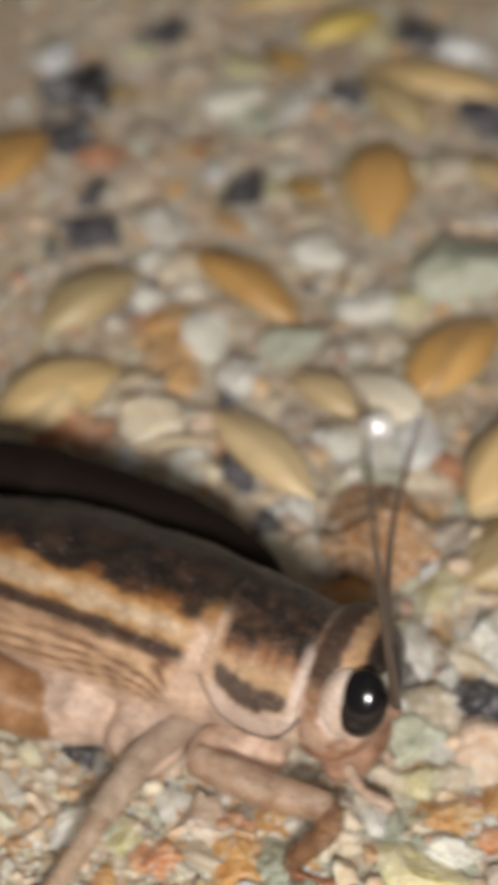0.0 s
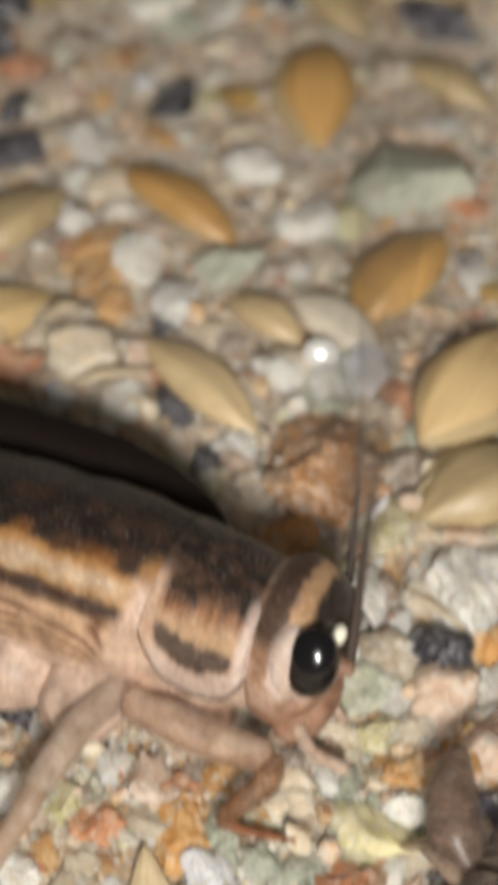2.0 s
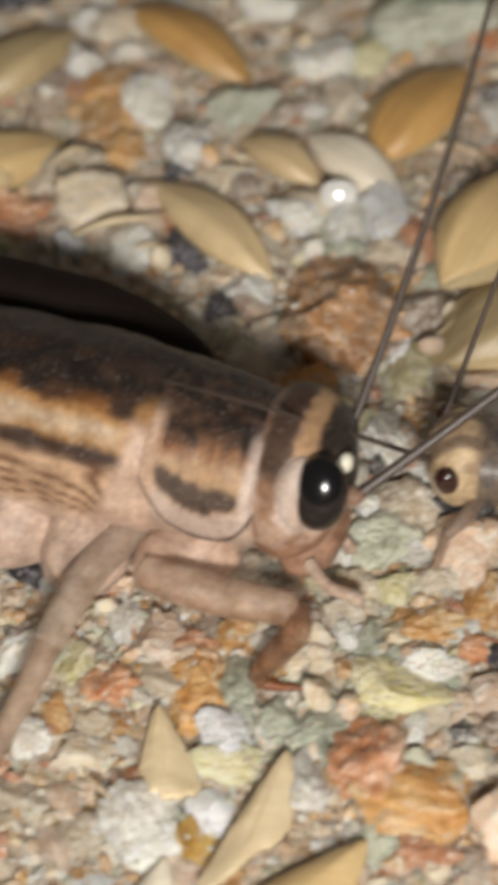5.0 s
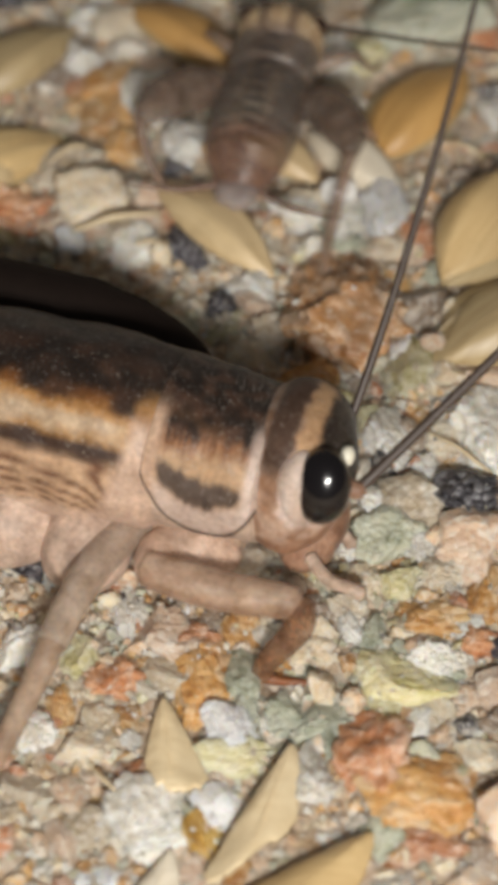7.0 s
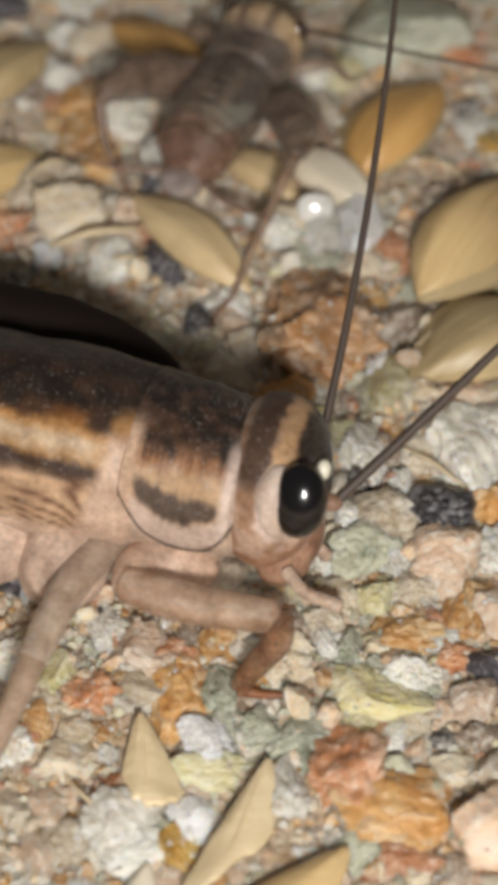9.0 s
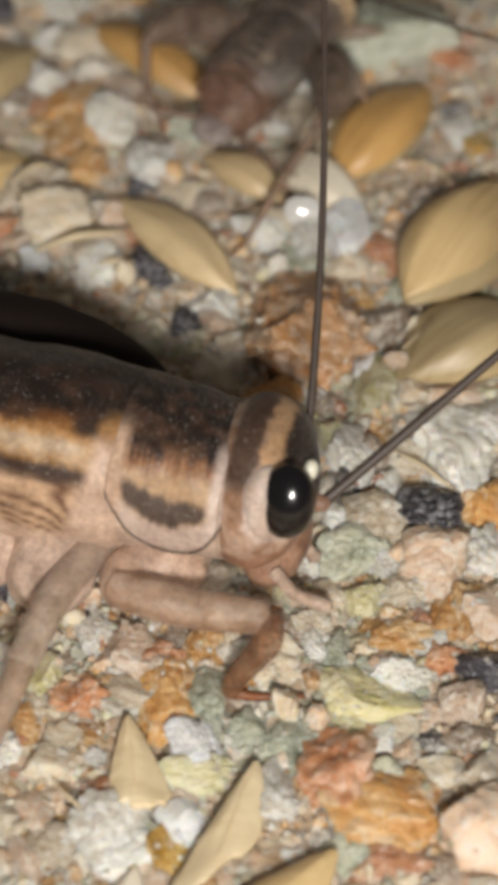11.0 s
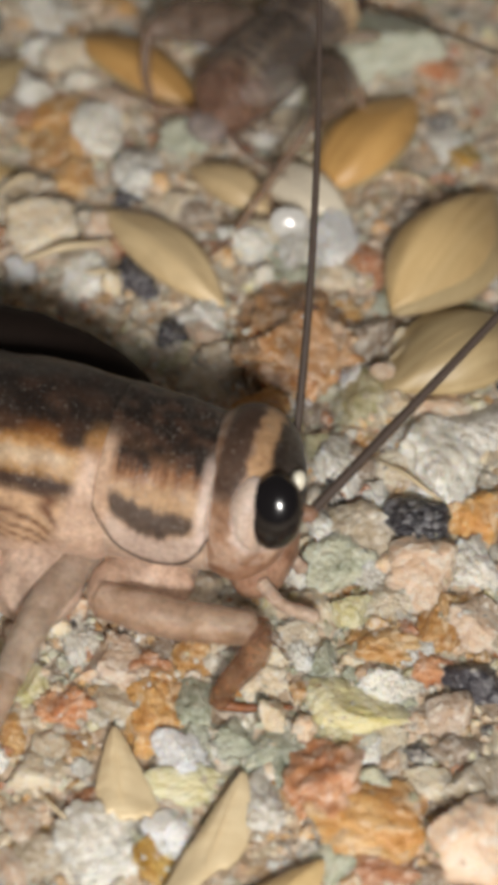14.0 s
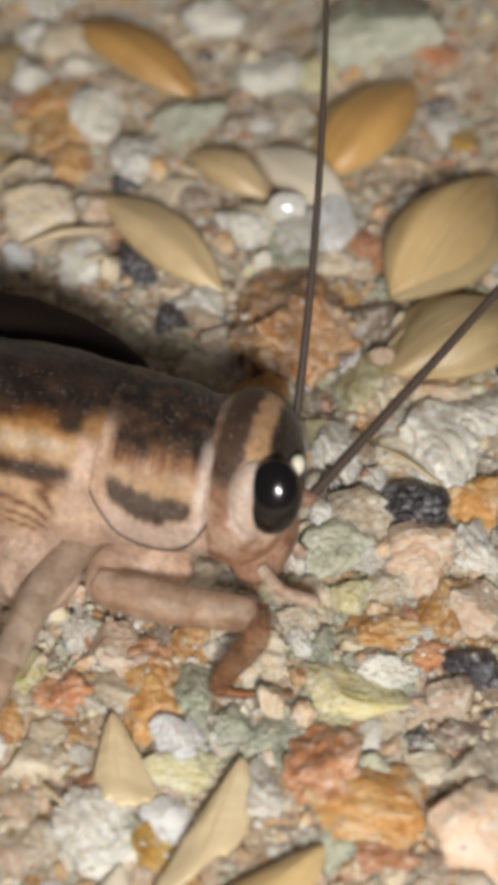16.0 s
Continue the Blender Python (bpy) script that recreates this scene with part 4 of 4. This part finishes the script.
        part("coxa", ball((-0.1, s * 1.75, 1.3), (1.35, 1.0, 1.0), 4, 0.08, 2), skin, top, paint=even((0.58, 0.41, 0.31)))
        part("trochanter", limb([(-0.2, s * 1.6, 1.3), (-0.7, s * 2.5 * reach, 1.6), (-0.6, s * 3.3 * reach, 1.9)], [0.75, 0.66, 0.5]), skin, fore, paint=even((0.58, 0.41, 0.31)))
        part("coxa", ball((-2.7, s * 2.3, 1.45), (1.25, 1.75, 1.2), 4, 0.1, 4), skin, top, paint=even((0.64, 0.48, 0.38)))
        part("coxa", ball((-5.0, s * 2.3, 1.5), (1.5, 1.5, 1.35), 4, 0.1, 7), skin, top, paint=even((0.64, 0.48, 0.38)))
        hind = part("hind_leg", limb([(-5.3, s * 2.4, 1.3), (-6.2, s * 3.2, 1.5), (-10, s * (3.6 if s < 0 else 2.4), 2.6 if s < 0 else 1.5), (-15, s * (3.8 if s < 0 else 2.4), 3.2 if s < 0 else 1.6)], [0.75, 1.0, 1.1, 0.42], 22), skin, top, "thick brown jumping leg", paint=even((0.36, 0.2, 0.1), (0.24, 0.12, 0.05)))
        part("tibia", limb([(-15, s * (3.8 if s < 0 else 2.4), 3.2 if s < 0 else 1.6), (-13.5, s * (5.0 if s < 0 else 3.2), 1.6 if s < 0 else 1.0), (-12.0, s * (6.0 if s < 0 else 3.6), 0.4)], [0.4, 0.3, 0.22]), skin, hind, paint=even((0.36, 0.2, 0.1)))
        part("cercus", limb([(-15, s * 0.7, 2.0), (-18, s * 1.8, 1.8), (-20, s * 2.8, 2.2)], [0.25, 0.16, 0.05]), skin, top, paint=even((0.4, 0.25, 0.15)))
    return tagged(top, "brown and black striped adult cricket crouching on gravel", "cricket"), legs[0]


def bristles(parent, a, b, out, count, size):
    """Short stiff spines along one edge of a leg."""
    a, b, rnd, bm = Vector(a), Vector(b), random.Random(count), bmesh.new()
    for k in range(count):
        p = a.lerp(b, (k + rnd.uniform(0.1, 0.9)) / count) + Vector((0, 0, rnd.uniform(-0.12, 0.12)))
        d = (Vector(out) + Vector((rnd.uniform(-0.5, 0.5), rnd.uniform(-0.3, 0.3), rnd.uniform(-0.4, 0.4)))).normalized() * size * rnd.uniform(0.6, 1.2)
        w = d.orthogonal().normalized() * 0.022
        ring = [bm.verts.new(p + Euler((0, 0, 0)).to_matrix() @ (w if q == 0 else w.cross(d).normalized() * 0.022 if q == 1 else -w)) for q in range(3)]
        tip = bm.verts.new(p + d)
        for q in range(3):
            bm.faces.new((ring[q], ring[(q + 1) % 3], tip))
    return part("bristles", bm, feeler_dark, parent, "short dark leg bristles")


def back_hairs(parent, count):
    """Short pale hairs scattered over the neck shield."""
    rnd, bm, turn = random.Random(7), bmesh.new(), Euler((radians(-LEAN), 0, 0)).to_matrix()
    for _ in range(count):
        x, th = rnd.uniform(-1.2, 1.6), radians(rnd.gauss(25, 35))
        out = Vector((rnd.uniform(-0.4, 0.6), -math.sin(th), math.cos(th))).normalized()
        fat = float(np.interp(x, (-1.2, 0.6, 1.6), (0.14, 0.05, 0.0)))
        root = Vector((x, -(2.43 + fat) * math.sin(th), 2.94 + fat + (2.12 + fat) * math.cos(th)))
        tip = root + out * rnd.uniform(0.1, 0.24)
        w = out.orthogonal().normalized() * 0.01
        corners = [turn @ (p - Vector((0, 0, 2.9))) + Vector((0, 0, 2.9)) for p in (root - w, root + w, root + w.cross(out) * 1.4, tip)]
        a, b, c, d = (bm.verts.new(p) for p in corners)
        for face in ((a, b, d), (b, c, d), (c, a, d)):
            bm.faces.new(face)
    return part("hairs", bm, pale_hair, parent, "short pale hairs on the neck shield")


def antenna(parent, length, thick, bend, name="antenna"):
    """A long tapering whip along +x, ringed along its length."""
    pts = [(length * k / 24, 0, bend * (k / 24) ** 2 * length) for k in range(25)]
    rad = [thick * (1 - 0.78 * k / 24) * 0.5 for k in range(25)]
    return part(name, limb(pts, rad, 10, 4), feeler_dark, parent, "long thin dark whip-like antenna")


cricket, near_fore_leg = adult_cricket()
bristles(near_fore_leg, (-0.4, -3.85, 1.75), (3.1, -3.75, 1.85), (0.3, -1, -0.3), 26, 0.26)
bristles(near_fore_leg, (3.2, -3.95, 1.6), (2.6, -4.8, 0.5), (0.6, -0.8, 0.1), 12, 0.3)
back_hairs(cricket, 420)
far_antenna = antenna(cricket, 24, 0.25, 0.12)
near_antenna = antenna(cricket, 20, 0.31, 0.04)


# ---- the young cricket ----
def nymph_paint(x, y, z):
    th = abs(angle(y, z, 1.5, 1.4, 1.2))
    seg = (x * 2.1) % 1.0
    n = lump(x * 2, y * 2, z * 2, 7)
    c = blend((0.25, 0.195, 0.15), (0.15, 0.115, 0.09), step(-0.3, 0.4, n))
    mark = step(0.32, 0.15, abs(seg - 0.5)) * step(16, 8, th)
    c = blend(c, (0.05, 0.05, 0.055), 0.95 * mark)
    c = blend(c, (0.13, 0.11, 0.095), 0.4 * step(0.12, 0.0, seg))
    c = blend(c, (0.16, 0.14, 0.13), 0.6 * step(26, 10, abs(th - 45)))
    return blend(c, (0.34, 0.14, 0.08), 0.45 * step(-1.2, -2.2, x))


def nymph_head_paint(x, y, z):
    n = lump(x * 2, y * 2, z * 2, 3)
    c = blend((0.6, 0.46, 0.28), (0.42, 0.3, 0.18), step(-0.2, 0.4, n))
    c = blend(c, (0.16, 0.12, 0.1), step(3.0, 2.3, x))
    return blend(c, (0.12, 0.08, 0.06), 0.8 * step(0.26, 0.12, abs(abs(y) - 0.5)) * step(1.5, 1.8, z))


def young_cricket():
    top = new("young_cricket")
    shell = [(-3.5, 0.25, 0.22, 1.0, 2), (-3.3, 0.55, 0.48, 1.05, 2), (-3.0, 0.85, 0.75, 1.15, 2), (-2.75, 1.05, 0.95, 1.3, 2)]
    for k in range(8):
        x = -2.5 + k * 0.48
        a = 1.2 + 0.3 * math.sin(math.pi * (k + 0.6) / 8.6)
        shell += [(x, a, a * 0.86, 1.5, 2), (x + 0.4, a * 1.008, a * 0.868, 1.505, 2), (x + 0.44, a * 0.998, a * 0.855, 1.5, 2)]
    part("abdomen", body_of(shell, 150, 60, 0.03, 7), nymph_skin, top, "segmented grey-brown back with dark centre marks", paint=nymph_paint)
    part("tail_tip", ball((-3.4, 0, 1.0), (0.6, 0.75, 0.5), 4, 0.1, 2), nymph_skin, top, "pale translucent tail end", paint=even((0.42, 0.36, 0.34)))
    part("pronotum", body_of([(1.3, 1.3, 1.1, 1.6, 2.2), (1.45, 1.45, 1.25, 1.6, 2.3), (2.7, 1.4, 1.2, 1.65, 2.3), (2.85, 1.2, 1.05, 1.65, 2.1)], 40, 60, 0.04, 8), nymph_skin, top, "greyish neck shield", paint=nymph_paint)
    head = part("head", ball((3.15, 0, 1.75), (1.1, 1.5, 1.45), 5, 0.03, 3), skin, top, "pale tan head with dark stripes", paint=nymph_head_paint)
    for s in (-1, 1):
        part("compound_eye", ball((3.6, s * 1.2, 2.15), (0.4, 0.36, 0.5), 4), eye_red, head, "dark red-brown eye")
        part("palp", limb([(3.8, s * 0.5, 0.8), (4.2, s * 0.7, 0.5), (4.6, s * 0.7, 0.6)], [0.08, 0.07, 0.09]), nymph_skin, head, paint=even((0.5, 0.4, 0.32)))
        hind = part("hind_leg", limb([(0.9, s * 1.2, 1.2), (0.3, s * 2.3, 1.7), (-0.9, s * 3.1, 2.2), (-2.1, s * 3.5, 2.4)], [0.4, 0.85, 0.74, 0.25], 18), nymph_skin, top, "thick greyish jumping leg", paint=even((0.24, 0.17, 0.13), (0.14, 0.095, 0.07)))
        shin = [(-2.1, -3.5, 2.4), (-4.4, -3.4, 1.4), (-6.8, -3.4, 0.45)] if s < 0 else [(-2.1, 3.5, 2.4), (-2.9, 3.0, 1.3), (-3.5, 2.1, 0.45)]
        foot = [(-6.8, -3.4, 0.45), (-7.8, -3.2, 0.35), (-8.5, -3.4, 0.4)] if s < 0 else [(-3.5, 2.1, 0.45), (-4.3, 1.4, 0.35), (-4.9, 1.3, 0.4)]
        part("tibia", limb(shin, [0.22, 0.16, 0.1]), nymph_skin, hind, paint=even((0.36, 0.24, 0.17)))
        part("tarsus", limb(foot, [0.09, 0.07, 0.04]), nymph_skin, hind, paint=even((0.32, 0.18, 0.11)))
        mid = part("middle_leg", limb([(1.6, s * 1.0, 1.1), (1.2, s * 2.2, 1.6), (0.8, s * 3.1, 1.4)], [0.3, 0.27, 0.2]), nymph_skin, top, paint=even((0.36, 0.27, 0.2)))
        part("tibia", limb([(0.8, s * 3.1, 1.4), (0.5, s * 3.9, 0.4), (0.3, s * 4.6, 0.3)], [0.18, 0.12, 0.06]), nymph_skin, mid, paint=even((0.36, 0.24, 0.17)))
        fore = part("fore_leg", limb([(2.6, s * 0.9, 1.0), (3.0, s * 1.9, 1.4), (3.6, s * 2.5, 1.2)], [0.28, 0.25, 0.18]), nymph_skin, top, paint=even((0.4, 0.3, 0.23)))
        part("tibia", limb([(3.6, s * 2.5, 1.2), (3.9, s * 3.0, 0.4), (4.5, s * 3.3, 0.3)], [0.16, 0.11, 0.05]), nymph_skin, fore, paint=even((0.36, 0.24, 0.17)))
        part("cercus", limb([(-3.1, s * 0.5, 1.1), (-3.7, s * 1.9, 1.1), (-4.0, s * 3.7, 1.3)], [0.13, 0.1, 0.03]), nymph_skin, top, "thin tail bristle", paint=even((0.32, 0.2, 0.15)))
    return tagged(top, "greyish-brown wingless young cricket walking on gravel", "cricket")


nymph = young_cricket()
nymph.scale = (0.9, 0.9, 0.9)
nymph_feeler_a = antenna(nymph, 13, 0.2, 0.05)
nymph_feeler_b = antenna(nymph, 11, 0.2, -0.04)


# ---- keyed movement ----
def toward(base, aim, roll=0.0):
    """A pose at base whose x axis points to aim, both in millimetres."""
    d = (Vector(aim) - Vector(base)).normalized()
    q = d.to_track_quat("X", "Z").to_matrix().to_4x4()
    return Matrix.Translation(Vector(base) * MM) @ q @ pose(0, 0, 0, roll, 0, 0)


def motions():
    walk(cricket, [
        (0, place(-0.88, -5.22, 0, 0, 0, -23)),
        (1, place(-1.02, -5.20, 0, 0, 0, -23)),
        (2, place(-0.90, -5.36, 0, 0, 0, -23)),
        (2.5, place(-0.86, -5.42, 0, 0, 0, -22.4)),
        (3.5, place(-0.97, -5.35, 0, 0, 0, -22)),
        (4, place(-1.32, -4.85, 0, 0, 0, -18.9)),
        (5, place(-1.24, -4.93, 0, 0, 0, -18.5)),
        (8, place(-1.40, -5.00, 0, 0, 0, -16.6)),
        (16, place(-1.39, -5.04, 0, 0, 0, -15)),
    ])
    far_base, near_base = (3.1, 1.7, 3.0), (4.1, -0.6, 3.85)
    walk(near_fore_leg, [(0, place(0, 0, 0)), (1.2, place(0, 0.1, 0.1)), (2.0, place(-0.1, 0.3, 0.4, 0, 0, -4)), (2.6, place(0, 0.05, 0.1)), (3.2, place(0, 0, 0)), (16, place(0, 0, 0))])
    walk(far_antenna, [
        (0, toward(far_base, (3.6, -2.0, 11.5), -80)),
        (0.5, toward(far_base, (3.4, -1.9, 11.5), -80)),
                (1, toward(far_base, (1.5, 0.3, 11.5), -80)),
        (1.1, toward(far_base, (-3.60, 5.90, 9.00), -80)),
        (1.2, toward(far_base, (-6.92, 10.68, 9.00), -80)),
        (1.5, toward(far_base, (-9.00, 14.20, 9.00), -80)),
        (1.8, toward(far_base, (-3.33, 9.68, 9.00), -80)),
        (2, toward(far_base, (1.45, 8.06, 8.00), -80)),
        (2.3, toward(far_base, (6.06, 3.15, 7.00), -80)),
        (2.5, toward(far_base, (5.11, 3.76, 7.00), -80)),
        (3, toward(far_base, (5.54, 4.02, 7.00), -80)),
        (3.5, toward(far_base, (6.11, 6.02, 7.00), -80)),
        (3.8, toward(far_base, (5.71, 4.65, 7.00), -80)),
        (4.2, toward(far_base, (5.82, 2.63, 6.00), -80)),
        (4.5, toward(far_base, (5.68, 3.26, 6.00), -80)),
        (4.8, toward(far_base, (6.21, 4.07, 6.00), -80)),
        (5, toward(far_base, (3.96, 6.90, 7.00), -80)),
        (5.2, toward(far_base, (5.47, 4.50, 7.00), -80)),
        (7.3, toward(far_base, (2.62, 7.12, 7.00), -80)),
        (7.5, toward(far_base, (1.64, 5.79, 7.00), -80)),
        (8, toward(far_base, (2.58, 7.40, 7.00), -80)),
        (8.2, toward(far_base, (3.53, 7.65, 7.00), -80)),
        (10.3, toward(far_base, (2.05, 7.95, 7.00), -80)),
        (11, toward(far_base, (2.31, 7.40, 7.00), -80)),
        (12, toward(far_base, (2.71, 7.01, 7.00), -80)),
        (12.5, toward(far_base, (2.52, 6.99, 7.00), -80)),
        (13, toward(far_base, (2.51, 7.26, 7.00), -80)),
        (14.5, toward(far_base, (2.46, 7.47, 7.00), -80)),
        (16, toward(far_base, (2.65, 7.27, 7.00), -80)),
    ])
    walk(near_antenna, [
        (0, toward(near_base, (4.6, -4.0, 12.3))),
        (0.5, toward(near_base, (4.4, -3.9, 12.3))),
        (1, toward(near_base, (1.8, -1.0, 12.0))),
        (1.2, toward(near_base, (-5.60, 10.20, 9.00))),
        (1.5, toward(near_base, (-6.90, 14.10, 9.00))),
        (1.8, toward(near_base, (-2.88, 9.58, 9.00))),
        (2, toward(near_base, (1.93, 7.74, 8.00))),
        (2.3, toward(near_base, (6.17, 2.68, 7.00))),
        (2.5, toward(near_base, (5.53, 3.38, 7.00))),
        (3, toward(near_base, (5.70, 3.46, 7.00))),
        (3.5, toward(near_base, (6.29, 5.34, 7.00))),
        (3.8, toward(near_base, (6.00, -4.62, 9.00))),
        (4.2, toward(near_base, (5.99, 1.90, 6.00))),
        (4.5, toward(near_base, (6.01, 1.80, 6.00))),
        (4.8, toward(near_base, (6.57, 2.40, 6.00))),
        (5.2, toward(near_base, (7.76, 2.43, 6.00))),
        (7.3, toward(near_base, (6.83, 3.39, 6.00))),
        (7.5, toward(near_base, (7.13, 3.36, 6.00))),
        (8, toward(near_base, (7.28, 3.98, 6.00))),
        (10.5, toward(near_base, (7.58, 3.54, 6.00))),
        (11, toward(near_base, (7.67, 3.50, 6.00))),
        (12.5, toward(near_base, (7.47, 3.11, 6.00))),
        (13, toward(near_base, (7.56, 3.48, 6.00))),
        (14.5, toward(near_base, (7.61, 5.55, 6.00))),
        (16, toward(near_base, (7.63, 5.51, 6.00))),
    ])
    walk(nymph, [
        (0, place(12.43, -8.00, 0.15, 0, 0, 235)),
        (1.5, place(10.72, -6.18, 0.15, 0, 0, 235)),
        (2, place(7.35, -12.20, 0.15, 0, 0, 240)),
        (2.5, place(6.90, -12.76, 0.15, 0, 0, 240)),
        (3, place(6.72, -12.93, 0.15, 0, 0, 240)),
        (3.2, place(6.96, -12.96, 0.15, 0, 0, 238)),
        (3.5, place(7.01, -12.93, 0.15, 0, 0, 235)),
        (3.8, place(5.40, -11.08, 0.15, 0, 0, 225)),
        (4, place(5.76, -9.70, 0.15, 0, 0, 208)),
        (4.1, place(7.48, -8.71, 0.15, 0, 0, 196)),
        (4.2, place(8.43, -4.60, 0.15, 0, 0, 182)),
        (4.5, place(8.25, -5.08, 0.15, 0, 0, 180)),
        (5, place(8.15, -4.01, 0.15, 0, 0, 178)),
        (5.2, place(8.08, -4.23, 0.15, 0, 0, 176)),
        (6.2, place(5.41, 4.21, 0.15, 0, 0, 125)),
        (7.3, place(-0.91, 9.67, 0.15, 0, 0, 71)),
        (7.5, place(-0.86, 9.62, 0.15, 0, 0, 71)),
        (8, place(-0.87, 9.39, 0.15, 0, 0, 70)),
        (8.2, place(-0.78, 9.29, 0.15, 0, 0, 69)),
        (10.3, place(0.33, 12.32, 0.15, 0, 0, 61)),
        (11, place(1.26, 12.35, 0.15, 0, 0, 57)),
        (12, place(1.31, 12.57, 0.15, 0, 0, 55)),
        (13, place(1.23, 12.52, 0.15, 0, 0, 54)),
        (14, place(1.67, 12.83, 0.15, 0, 0, 53)),
        (14.5, place(2.09, 15.05, 0.15, 0, 0, 52)),
        (15, place(2.76, 16.73, 0.15, 0, 0, 54)),
        (15.5, place(4.09, 18.88, 0.15, 0, 0, 52)),
        (16, place(5.42, 20.81, 0.15, 0, 0, 50)),
    ])
    base_a, base_b = (3.95, -0.4, 2.0), (3.95, 0.4, 2.0)
    walk(nymph_feeler_a, [
        (0, toward(base_a, (8, -1, 1))),
        (3.5, toward(base_a, (8, -1, 1))),
        (4, toward(base_a, (1.07, -10.23, 4.85))),
        (4.2, toward(base_a, (6.50, 0.31, 5.85))),
        (4.4, toward(base_a, (7.02, -5.57, 6.85))),
        (4.5, toward(base_a, (7.10, -5.95, 6.85))),
        (4.56, toward(base_a, (6.90, -5.82, 6.85))),
        (4.75, toward(base_a, (4.48, -6.02, 6.85))),
        (4.8, toward(base_a, (4.29, -5.91, 6.85))),
        (5, toward(base_a, (2.39, -2.83, 5.85))),
        (5.2, toward(base_a, (2.89, -1.65, 5.85))),
        (7.3, toward(base_a, (1.66, -7.41, 3.85))),
        (8, toward(base_a, (2.51, -7.80, 3.85))),
        (16, toward(base_a, (2.51, -7.80, 3.85))),
    ])
    walk(nymph_feeler_b, [
        (0, toward(base_b, (7, 5, 2))),
        (3.5, toward(base_b, (7, 5, 2))),
        (4, toward(base_b, (2.07, 0.57, 4.85))),
        (4.2, toward(base_b, (7.47, 3.09, 4.85))),
        (4.44, toward(base_b, (7.82, 4.83, 4.85))),
        (4.54, toward(base_b, (7.64, 4.93, 4.85))),
        (4.8, toward(base_b, (5.54, 1.47, 4.85))),
        (5, toward(base_b, (5.73, 1.13, 3.85))),
        (5.2, toward(base_b, (5.69, 0.84, 3.85))),
        (7.3, toward(base_b, (4.12, 1.41, 3.85))),
        (8, toward(base_b, (5.50, 0.25, 3.85))),
        (16, toward(base_b, (5.50, 0.25, 3.85))),
    ])


motions()
